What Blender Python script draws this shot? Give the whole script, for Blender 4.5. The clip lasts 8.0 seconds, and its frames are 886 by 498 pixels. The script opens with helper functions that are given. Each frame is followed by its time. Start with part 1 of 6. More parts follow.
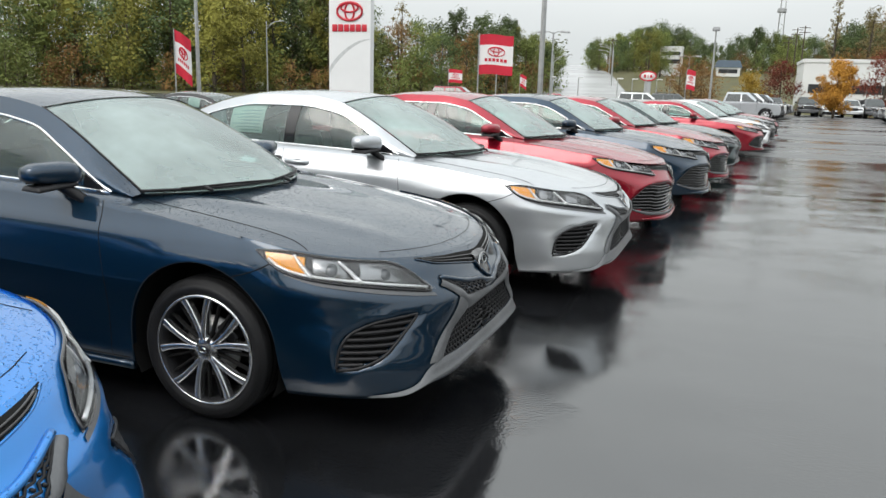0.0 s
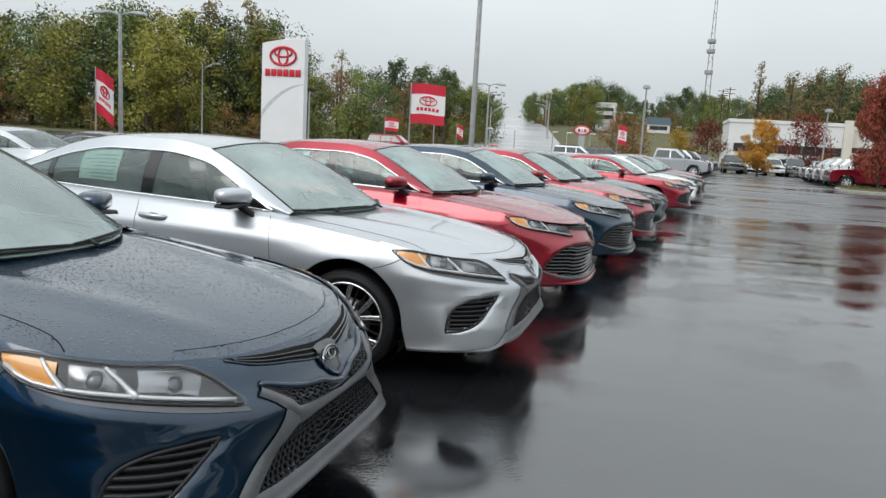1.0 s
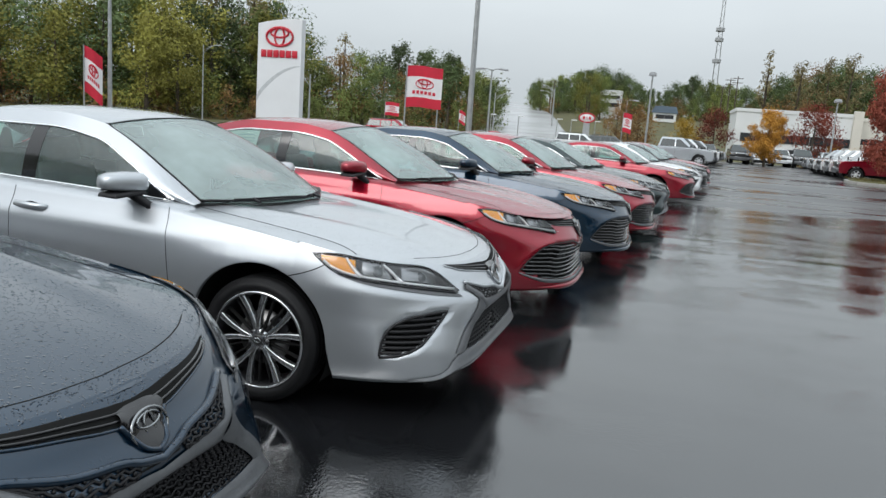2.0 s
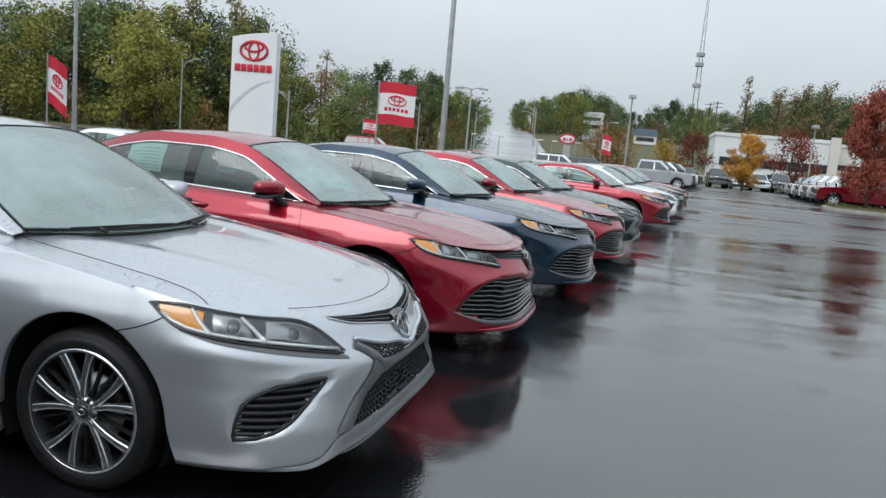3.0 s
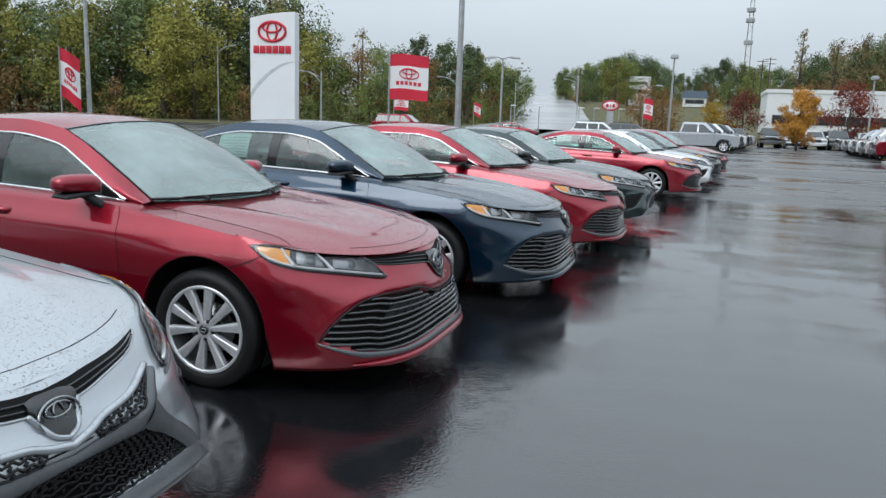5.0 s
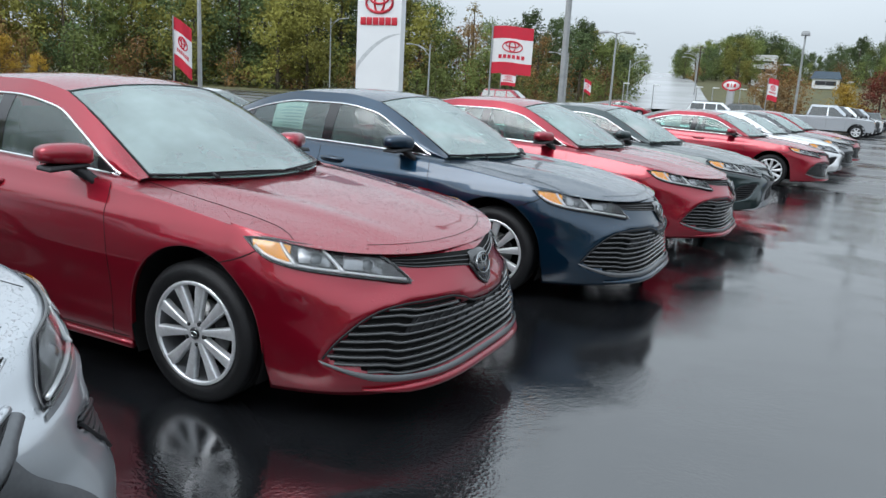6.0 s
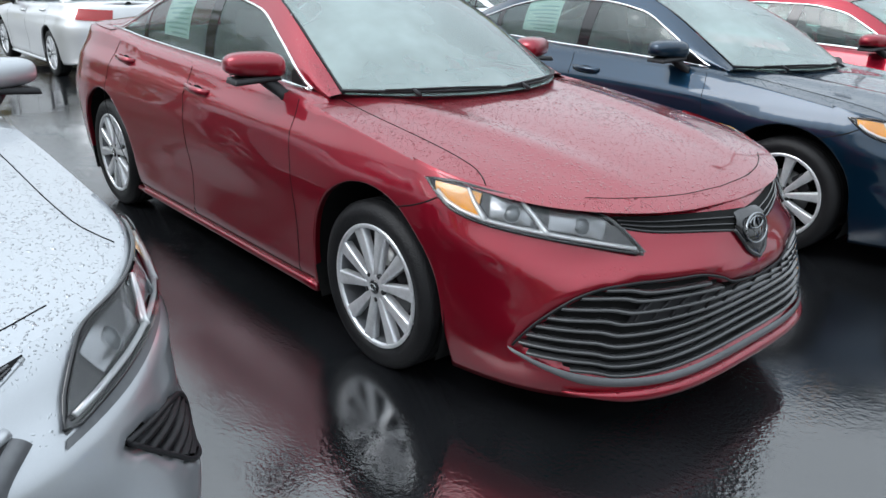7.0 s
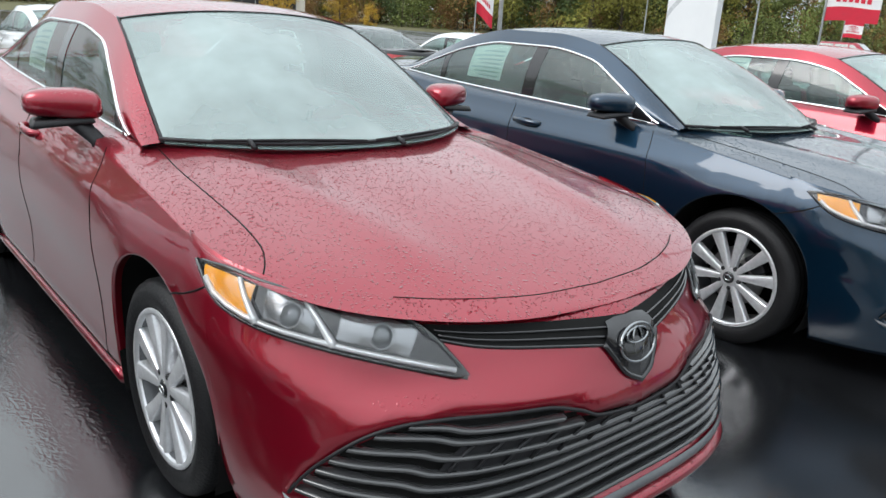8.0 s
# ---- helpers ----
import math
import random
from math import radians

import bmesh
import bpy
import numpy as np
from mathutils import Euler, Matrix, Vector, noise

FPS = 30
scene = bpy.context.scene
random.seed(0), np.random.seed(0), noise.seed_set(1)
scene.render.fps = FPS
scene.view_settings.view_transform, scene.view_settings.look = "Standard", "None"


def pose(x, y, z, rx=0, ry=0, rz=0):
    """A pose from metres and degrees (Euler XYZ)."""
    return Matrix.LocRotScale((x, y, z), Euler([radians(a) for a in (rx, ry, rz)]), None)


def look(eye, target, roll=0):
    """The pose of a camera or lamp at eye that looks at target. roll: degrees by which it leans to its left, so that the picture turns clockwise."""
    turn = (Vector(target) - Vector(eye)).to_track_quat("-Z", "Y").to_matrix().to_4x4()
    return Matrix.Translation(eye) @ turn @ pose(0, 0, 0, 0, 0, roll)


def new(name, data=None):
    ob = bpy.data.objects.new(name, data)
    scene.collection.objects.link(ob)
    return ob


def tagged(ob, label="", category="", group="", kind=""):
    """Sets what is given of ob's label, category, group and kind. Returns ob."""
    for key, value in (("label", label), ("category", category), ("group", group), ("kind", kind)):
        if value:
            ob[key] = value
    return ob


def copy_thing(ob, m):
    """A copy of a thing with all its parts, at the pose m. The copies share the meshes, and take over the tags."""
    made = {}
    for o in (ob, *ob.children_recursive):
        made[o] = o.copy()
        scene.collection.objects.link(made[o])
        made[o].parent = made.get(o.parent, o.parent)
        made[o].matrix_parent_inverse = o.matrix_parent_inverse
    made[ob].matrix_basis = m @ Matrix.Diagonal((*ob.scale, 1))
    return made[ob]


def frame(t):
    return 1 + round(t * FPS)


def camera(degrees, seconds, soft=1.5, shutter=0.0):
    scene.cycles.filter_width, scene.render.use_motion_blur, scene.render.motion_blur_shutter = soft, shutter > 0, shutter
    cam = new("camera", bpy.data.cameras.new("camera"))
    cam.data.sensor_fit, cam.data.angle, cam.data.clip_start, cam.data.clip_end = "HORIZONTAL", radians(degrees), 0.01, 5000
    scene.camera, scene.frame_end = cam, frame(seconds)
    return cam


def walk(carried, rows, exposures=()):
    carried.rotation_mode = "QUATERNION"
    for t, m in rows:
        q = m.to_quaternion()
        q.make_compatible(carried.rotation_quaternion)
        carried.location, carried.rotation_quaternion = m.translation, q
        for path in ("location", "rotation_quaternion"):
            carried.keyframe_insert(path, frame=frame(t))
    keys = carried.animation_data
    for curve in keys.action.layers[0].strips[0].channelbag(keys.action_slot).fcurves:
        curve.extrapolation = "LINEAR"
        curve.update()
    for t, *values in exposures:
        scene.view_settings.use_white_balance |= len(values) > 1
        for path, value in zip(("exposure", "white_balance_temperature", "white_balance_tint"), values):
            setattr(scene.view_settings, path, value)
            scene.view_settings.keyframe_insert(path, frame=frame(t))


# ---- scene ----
cam = camera(60.5, 8.0)
PATH = [
    (0, (-0.027, -0.003, 1.574), (-0.72, 1.824, 1.149), 1.6),
    (0.5, (-0.029, 0.464, 1.57), (-0.722, 2.299, 1.177), 2.2),
    (1, (0.047, 0.914, 1.589), (-0.505, 2.813, 1.293), 3.3),
    (1.2, (0.101, 1.097, 1.601), (-0.486, 2.986, 1.299), 2.6),
    (2.3, (0.098, 2.291, 1.542), (-0.439, 4.189, 1.206), 4.7),
    (2.5, (0.169, 2.489, 1.563), (-0.338, 4.397, 1.239), 4.4),
    (3, (0.231, 2.924, 1.563), (-0.286, 4.835, 1.283), 5.1),
    (3.5, (0.428, 3.447, 1.549), (0.245, 5.424, 1.308), 4.1),
    (4, (0.599, 3.862, 1.586), (0.284, 5.819, 1.313), 2.7),
    (4.2, (0.606, 4.041, 1.562), (0.212, 5.982, 1.286), 3.3),
    (5.3, (0.86, 4.992, 1.57), (0.122, 6.812, 1.192), 1.8),
    (5.5, (0.835, 5.173, 1.541), (0.028, 6.962, 1.156), 2.4),
    (6, (0.791, 5.656, 1.539), (-0.091, 7.4, 1.115), 3.2),
    (6.4, (0.692, 6.048, 1.541), (-0.414, 7.635, 1.034), 0.7),
    (6.5, (0.659, 6.137, 1.54), (-0.524, 7.639, 0.954), 1.1),
    (7, (0.458, 6.524, 1.503), (-0.937, 7.781, 0.814), 1.6),
    (7.5, (0.463, 7.002, 1.499), (-0.976, 8.25, 0.889), 1.7),
    (8, (0.374, 7.429, 1.475), (-1.079, 8.673, 0.89), 3.5),
]
walk(cam, [(t, look(eye, target, roll)) for t, eye, target, roll in PATH],
     [(0.0, 0.42, 6750, 10), (0.5, 0.35, 6650, 10), (1.2, 0.15, 6500, 10), (2.5, 0.12, 6300, 9), (3.5, 0.02, 6150, 9), (4.2, -0.03, 6150, 9), (5.2, 0.17, 6080, 9), (6.0, 0.30, 6080, 9), (6.5, 0.36, 6100, 10), (7.2, 0.48, 6200, 10), (8.0, 0.57, 6400, 10)])

# ---- world, sun and exposure: a wet, overcast autumn day ----
SUN_EL, SUN_AZ = 42.0, 200.0
world = bpy.data.worlds.new("overcast")
scene.world = world
world.use_nodes = True
wn, wl = world.node_tree.nodes, world.node_tree.links
bg = wn["Background"]
sky = wn.new("ShaderNodeTexSky")
sky.sky_type, sky.sun_disc = "NISHITA", False
sky.sun_elevation, sky.sun_rotation = radians(SUN_EL), radians(SUN_AZ)
sky.air_density, sky.dust_density, sky.ozone_density = 1.0, 6.0, 0.6
hs = wn.new("ShaderNodeHueSaturation")
hs.inputs["Saturation"].default_value = 0.12
wl.new(sky.outputs[0], hs.inputs["Color"])
wtc = wn.new("ShaderNodeTexCoord")
wmap = wn.new("ShaderNodeMapping")
wmap.inputs["Scale"].default_value = (1.0, 1.0, 2.6)
wl.new(wtc.outputs["Generated"], wmap.inputs[0])
wnoise = wn.new("ShaderNodeTexNoise")
wnoise.inputs["Scale"].default_value, wnoise.inputs["Detail"].default_value = 1.8, 5.0
wl.new(wmap.outputs[0], wnoise.inputs["Vector"])
wramp = wn.new("ShaderNodeValToRGB")
wramp.color_ramp.elements[0].position, wramp.color_ramp.elements[0].color = 0.3, (5.92, 6.45, 6.78, 1)
wramp.color_ramp.elements[1].position, wramp.color_ramp.elements[1].color = 0.75, (7.15, 7.7, 7.95, 1)
wl.new(wnoise.outputs[0], wramp.inputs[0])
wmix = wn.new("ShaderNodeMixRGB")
wmix.inputs[0].default_value = 0.82
wl.new(hs.outputs[0], wmix.inputs[1])
wl.new(wramp.outputs[0], wmix.inputs[2])
wsep = wn.new("ShaderNodeSeparateXYZ")
wl.new(wtc.outputs["Generated"], wsep.inputs[0])
wgrad = wn.new("ShaderNodeMapRange")  # an overcast sky is brighter overhead
wgrad.inputs["From Min"].default_value, wgrad.inputs["From Max"].default_value = 0.05, 0.85
wgrad.inputs["To Min"].default_value, wgrad.inputs["To Max"].default_value = 0.98, 2.0
wl.new(wsep.outputs["Z"], wgrad.inputs[0])
wscale = wn.new("ShaderNodeVectorMath")
wscale.operation = "SCALE"
wl.new(wmix.outputs[0], wscale.inputs[0])
wl.new(wgrad.outputs[0], wscale.inputs["Scale"])
wl.new(wscale.outputs[0], bg.inputs[0])
bg.inputs[1].default_value = 0.100
sun_data = bpy.data.lights.new("sun", "SUN")
sun_data.energy, sun_data.angle, sun_data.color = 0.7, radians(30), (1.0, 0.97, 0.93)
sun = new("sun", sun_data)
sun.matrix_world = look((0, 0, 60), (60 * -math.sin(radians(SUN_AZ)), 60 * -math.cos(radians(SUN_AZ)), 60 - 60 * math.tan(radians(SUN_EL))))
scene.view_settings.exposure = 0.0


# ---- materials ----
def material(name, colour=(0.5, 0.5, 0.5), rough=0.5, metal=0.0, coat=0.0, spec=0.5):
    m = bpy.data.materials.new(name)
    m.use_nodes = True
    b = m.node_tree.nodes["Principled BSDF"]
    b.inputs["Base Color"].default_value = (*colour, 1)
    b.inputs["Roughness"].default_value = rough
    b.inputs["Metallic"].default_value = metal
    b.inputs["Coat Weight"].default_value = coat
    b.inputs["Specular IOR Level"].default_value = spec
    return m


def kit(m):
    t = m.node_tree
    return t, t.nodes, t.links, t.nodes["Principled BSDF"]


def varied(name, colour, rough=0.6, metal=0.0, scale=6.0, amount=0.25, bump=0.0, fine=60.0, coat=0.0, per_object=0.0, per_island=0.0):
    """A base colour with grain at two scales, a rough map and a little relief."""
    m = material(name, colour, rough, metal, coat)
    t, n, l, b = kit(m)
    tc = n.new("ShaderNodeTexCoord")
    big, small = n.new("ShaderNodeTexNoise"), n.new("ShaderNodeTexNoise")
    for node, sc in ((big, scale), (small, fine)):
        node.inputs["Scale"].default_value, node.inputs["Detail"].default_value = sc, 6.0
        l.new(tc.outputs["Object"], node.inputs["Vector"])
    mix = n.new("ShaderNodeMath")
    mix.operation = "MULTIPLY_ADD"
    l.new(big.outputs[0], mix.inputs[0])
    mix.inputs[1].default_value = 0.65
    half = n.new("ShaderNodeMath")
    half.operation = "MULTIPLY"
    l.new(small.outputs[0], half.inputs[0])
    half.inputs[1].default_value = 0.35
    l.new(half.outputs[0], mix.inputs[2])
    value = mix.outputs[0]
    for share, source in ((per_object, "ShaderNodeObjectInfo"), (per_island, "ShaderNodeNewGeometry")):
        if share:
            info = n.new(source)
            add = n.new("ShaderNodeMath")
            add.operation = "MULTIPLY_ADD"
            out = info.outputs["Random"] if source == "ShaderNodeObjectInfo" else info.outputs["Random Per Island"]
            l.new(out, add.inputs[0])
            add.inputs[1].default_value = share
            sub = n.new("ShaderNodeMath")
            sub.operation = "SUBTRACT"
            l.new(value, sub.inputs[0])
            sub.inputs[1].default_value = share / 2
            l.new(sub.outputs[0], add.inputs[2])
            value = add.outputs[0]
    ramp = n.new("ShaderNodeValToRGB")
    ramp.color_ramp.elements[0].position, ramp.color_ramp.elements[1].position = 0.25, 0.75
    ramp.color_ramp.elements[0].color = (*[c * (1 - amount) for c in colour], 1)
    ramp.color_ramp.elements[1].color = (*[min(1, c * (1 + amount)) for c in colour], 1)
    l.new(value, ramp.inputs[0])
    l.new(ramp.outputs[0], b.inputs["Base Color"])
    rr = n.new("ShaderNodeMapRange")
    rr.inputs["To Min"].default_value, rr.inputs["To Max"].default_value = rough * 0.8, min(1, rough * 1.2)
    l.new(big.outputs[0], rr.inputs[0])
    l.new(rr.outputs[0], b.inputs["Roughness"])
    if bump:
        bp = n.new("ShaderNodeBump")
        bp.inputs["Strength"].default_value, bp.inputs["Distance"].default_value = bump, 0.01
        l.new(small.outputs[0], bp.inputs["Height"])
        l.new(bp.outputs[0], b.inputs["Normal"])
    return m


def rain_beads(m, scale=62.0, strength=1.0, normal_input="Normal"):
    """Beads of rain water on upward faces, as relief."""
    t, n, l, b = kit(m)
    geo = n.new("ShaderNodeNewGeometry")
    sep = n.new("ShaderNodeSeparateXYZ")
    l.new(geo.outputs["Normal"], sep.inputs[0])
    up = n.new("ShaderNodeMapRange")
    up.inputs["From Min"].default_value, up.inputs["From Max"].default_value = 0.6, 0.88
    l.new(sep.outputs["Z"], up.inputs[0])
    tc = n.new("ShaderNodeTexCoord")
    bend = n.new("ShaderNodeTexNoise")
    bend.inputs["Scale"].default_value = 14.0
    l.new(tc.outputs["Object"], bend.inputs["Vector"])
    addv = n.new("ShaderNodeVectorMath")
    addv.operation = "MULTIPLY_ADD"
    l.new(bend.outputs["Color"], addv.inputs[0])
    addv.inputs[1].default_value = (0.05, 0.05, 0.05)
    l.new(tc.outputs["Object"], addv.inputs[2])
    total = None
    for sc, size in ((scale, 0.36), (scale * 0.45, 0.30)):
        v = n.new("ShaderNodeTexVoronoi")
        v.inputs["Scale"].default_value = sc
        v.inputs["Randomness"].default_value = 1.0
        l.new(addv.outputs[0], v.inputs["Vector"])
        ms = n.new("ShaderNodeMapRange")
        ms.interpolation_type = "SMOOTHSTEP"
        ms.inputs["From Min"].default_value, ms.inputs["From Max"].default_value = size, size * 0.35
        l.new(v.outputs["Distance"], ms.inputs[0])
        rnd = n.new("ShaderNodeSeparateColor")
        l.new(v.outputs["Color"], rnd.inputs[0])
        gate = n.new("ShaderNodeMath")
        gate.operation = "GREATER_THAN"
        l.new(rnd.outputs[0], gate.inputs[0])
        gate.inputs[1].default_value = 0.45
        mul = n.new("ShaderNodeMath")
        mul.operation = "MULTIPLY"
        l.new(ms.outputs[0], mul.inputs[0])
        l.new(gate.outputs[0], mul.inputs[1])
        if total is None:
            total = mul.outputs[0]
        else:
            mx = n.new("ShaderNodeMath")
            mx.operation = "MAXIMUM"
            l.new(total, mx.inputs[0])
            l.new(mul.outputs[0], mx.inputs[1])
            total = mx.outputs[0]
    masked = n.new("ShaderNodeMath")
    masked.operation = "MULTIPLY"
    l.new(total, masked.inputs[0])
    l.new(up.outputs[0], masked.inputs[1])
    bp = n.new("ShaderNodeBump")
    bp.inputs["Strength"].default_value, bp.inputs["Distance"].default_value = strength, 0.0046
    l.new(masked.outputs[0], bp.inputs["Height"])
    l.new(bp.outputs[0], b.inputs["Normal"])
    l.new(bp.outputs[0], b.inputs["Coat Normal"])
    return m


def car_paint(name):
    """Metallic clear-coated paint; its colour is the object's own colour."""
    m = material(name, (0.5, 0.5, 0.5), 0.34, 0.68, 1.0)
    t, n, l, b = kit(m)
    b.inputs["Coat Roughness"].default_value = 0.03
    b.inputs["Coat IOR"].default_value = 1.62
    b.inputs["Specular IOR Level"].default_value = 0.15
    info = n.new("ShaderNodeObjectInfo")
    tc = n.new("ShaderNodeTexCoord")
    flake = n.new("ShaderNodeTexNoise")
    flake.inputs["Scale"].default_value = 900.0
    l.new(tc.outputs["Object"], flake.inputs["Vector"])
    film = n.new("ShaderNodeTexNoise")
    film.inputs["Scale"].default_value, film.inputs["Detail"].default_value = 7.0, 5.0
    l.new(tc.outputs["Object"], film.inputs["Vector"])
    hsv = n.new("ShaderNodeHueSaturation")
    mr = n.new("ShaderNodeMapRange")
    mr.inputs["To Min"].default_value, mr.inputs["To Max"].default_value = 0.85, 1.15
    l.new(flake.outputs[0], mr.inputs[0])
    l.new(mr.outputs[0], hsv.inputs["Value"])
    l.new(info.outputs["Color"], hsv.inputs["Color"])
    l.new(hsv.outputs[0], b.inputs["Base Color"])
    cr = n.new("ShaderNodeMapRange")
    cr.inputs["To Min"].default_value, cr.inputs["To Max"].default_value = 0.005, 0.03
    l.new(film.outputs[0], cr.inputs[0])
    l.new(cr.outputs[0], b.inputs["Coat Roughness"])
    return rain_beads(m, 120.0, 0.9)


def window_glass(name, tint, gloss=1.0, pale_film=0.0, beads=0.25):
    m = bpy.data.materials.new(name)
    m.use_nodes = True
    t = m.node_tree
    n, l = t.nodes, t.links
    n.remove(n["Principled BSDF"])
    clear, shine, mix, fres = n.new("ShaderNodeBsdfTransparent"), n.new("ShaderNodeBsdfGlossy"), n.new("ShaderNodeMixShader"), n.new("ShaderNodeFresnel")
    clear.inputs[0].default_value = (*tint, 1)
    shine.inputs["Roughness"].default_value = 0.02
    fres.inputs["IOR"].default_value = 1.52 * gloss
    tc = n.new("ShaderNodeTexCoord")
    v = n.new("ShaderNodeTexVoronoi")
    v.inputs["Scale"].default_value = 110.0
    l.new(tc.outputs["Object"], v.inputs["Vector"])
    ms = n.new("ShaderNodeMapRange")
    ms.inputs["From Min"].default_value, ms.inputs["From Max"].default_value = 0.25, 0.1
    l.new(v.outputs["Distance"], ms.inputs[0])
    bp = n.new("ShaderNodeBump")
    bp.inputs["Strength"].default_value, bp.inputs["Distance"].default_value = beads, 0.003
    l.new(ms.outputs[0], bp.inputs["Height"])
    l.new(bp.outputs[0], shine.inputs["Normal"])
    l.new(fres.outputs[0], mix.inputs[0])
    # pale teal diffuse film: mist, with the bright sky's reflection put into its colour
    film, pale_mix = n.new("ShaderNodeBsdfDiffuse"), n.new("ShaderNodeMixShader")
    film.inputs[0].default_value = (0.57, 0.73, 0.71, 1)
    film_noise = n.new("ShaderNodeTexNoise")
    film_noise.inputs["Scale"].default_value, film_noise.inputs["Detail"].default_value = 2.2, 4.0
    l.new(tc.outputs["Object"], film_noise.inputs["Vector"])
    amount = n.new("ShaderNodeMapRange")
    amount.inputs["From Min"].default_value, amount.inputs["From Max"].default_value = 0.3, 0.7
    amount.inputs["To Min"].default_value, amount.inputs["To Max"].default_value = pale_film * 0.6, pale_film * 1.3
    l.new(film_noise.outputs[0], amount.inputs[0])
    l.new(amount.outputs[0], pale_mix.inputs[0])
    l.new(clear.outputs[0], pale_mix.inputs[1])
    l.new(film.outputs[0], pale_mix.inputs[2])
    l.new(pale_mix.outputs[0], mix.inputs[1])
    l.new(shine.outputs[0], mix.inputs[2])
    l.new(mix.outputs[0], n["Material Output"].inputs["Surface"])
    return m


PAINT = car_paint("clear_coated_paint")
GLASS = window_glass("tinted_glass", (0.46, 0.68, 0.63), 1.16, 0.13)
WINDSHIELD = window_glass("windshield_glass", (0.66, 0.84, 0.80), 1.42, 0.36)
LENS = window_glass("lamp_lens", (0.95, 0.96, 0.97), beads=0.03)
BLACK = varied("black_plastic", (0.018, 0.018, 0.02), 0.42, bump=0.15, fine=220)
GLOSSBLACK = varied("gloss_black_plastic", (0.010, 0.010, 0.012), 0.12, coat=0.6)
BARS = varied("satin_dark_grille_bar", (0.040, 0.041, 0.043), 0.22, coat=0.8, amount=0.12)
GREY = varied("grey_metallic_plastic", (0.135, 0.14, 0.148), 0.36, 0.3, bump=0.03)
WELL = varied("wheel_well_lining", (0.006, 0.006, 0.006), 0.9)
RUBBER = varied("wet_tyre_rubber", (0.011, 0.011, 0.012), 0.5, bump=0.3, fine=120)
ALLOY = varied("painted_alloy", (0.72, 0.73, 0.75), 0.30, 0.6, coat=0.4)
MACHINED = varied("machined_alloy", (0.75, 0.76, 0.78), 0.2, 0.95)
DISC = varied("brake_disc_steel", (0.33, 0.33, 0.33), 0.38, 0.9)
CHROME = varied("chrome", (0.88, 0.89, 0.90), 0.10, 1.0, amount=0.05)
SMOKED = varied("smoked_chrome", (0.34, 0.35, 0.36), 0.14, 1.0, amount=0.05)
SATIN = varied("satin_silver", (0.92, 0.93, 0.94), 0.22, 0.45, amount=0.05)
REFLECTOR = varied("lamp_reflector", (0.32, 0.325, 0.335), 0.20, 0.8, scale=8, amount=0.15)
PROJECTOR = varied("projector_glass", (0.13, 0.14, 0.15), 0.08, 0.3, coat=1.0)
FRIT = varied("dark_glass_border", (0.055, 0.060, 0.060), 0.12, coat=1.0)
AMBER = varied("amber_lens", (0.88, 0.37, 0.025), 0.14, coat=1.0, amount=0.12)
REDLENS = varied("red_lens", (0.42, 0.01, 0.012), 0.14, coat=1.0)
CLOTH = varied("dark_seat_cloth", (0.05, 0.05, 0.053), 0.9, bump=0.3)
DASH = varied("dashboard_plastic", (0.035, 0.036, 0.038), 0.6, bump=0.2)
LINER = varied("pale_headliner", (0.40, 0.39, 0.37), 0.95)
PAPER = varied("window_sticker_paper", (0.72, 0.75, 0.73), 0.8, amount=0.06)
PRINT = varied("sticker_print", (0.42, 0.50, 0.52), 0.8)
SEAM = varied("panel_gap", (0.004, 0.004, 0.004), 0.9)
for dull in (BLACK, RUBBER, WELL, SEAM, CLOTH, DASH, GREY):
    dull.node_tree.nodes["Principled BSDF"].inputs["Specular IOR Level"].default_value = 0.25
STEEL = varied("galvanised_steel", (0.36, 0.37, 0.37), 0.45, 0.5)
LAMPGREY = varied("lamp_housing", (0.33, 0.34, 0.35), 0.5)
WHITE = varied("white_sign_panel", (0.72, 0.73, 0.74), 0.4, scale=0.7, amount=0.06)
SIGNRED = varied("sign_red", (0.50, 0.012, 0.03), 0.4, amount=0.1)
FLAGRED = varied("red_flag_cloth", (0.55, 0.02, 0.045), 0.8, amount=0.12, bump=0.3)
FLAGWHITE = varied("white_flag_cloth", (0.75, 0.74, 0.74), 0.8, amount=0.06, bump=0.3)
SIGNGREY = varied("sign_grey_sweep", (0.50, 0.52, 0.53), 0.4)
CONCRETE = varied("concrete", (0.33, 0.32, 0.30), 0.85, scale=2, bump=0.4)
BARK = varied("bark", (0.07, 0.055, 0.04), 0.95, bump=0.8, fine=20)
STUCCO = varied("building_stucco", (0.62, 0.59, 0.53), 0.9, scale=0.4, amount=0.1, bump=0.3)
WHITEWALL = varied("building_white_cladding", (0.66, 0.67, 0.67), 0.7, scale=0.3, amount=0.08)
DARKBAND = varied("dark_window_band", (0.03, 0.032, 0.035), 0.25)
BLUEROOF = varied("blue_grey_metal_roof", (0.10, 0.14, 0.19), 0.5)
CURB = varied("kerb_concrete", (0.30, 0.29, 0.27), 0.75, scale=3, bump=0.3)
WOODPOLE = varied("wood_pole", (0.09, 0.07, 0.055), 0.95)


def leaves(name, colour, amount=0.38):
    m = varied(name, colour, 0.75, scale=0.35, amount=amount, fine=1.2, per_object=0.45, per_island=0.10)
    b = m.node_tree.nodes["Principled BSDF"]
    b.inputs["Specular IOR Level"].default_value = 0.2
    return m


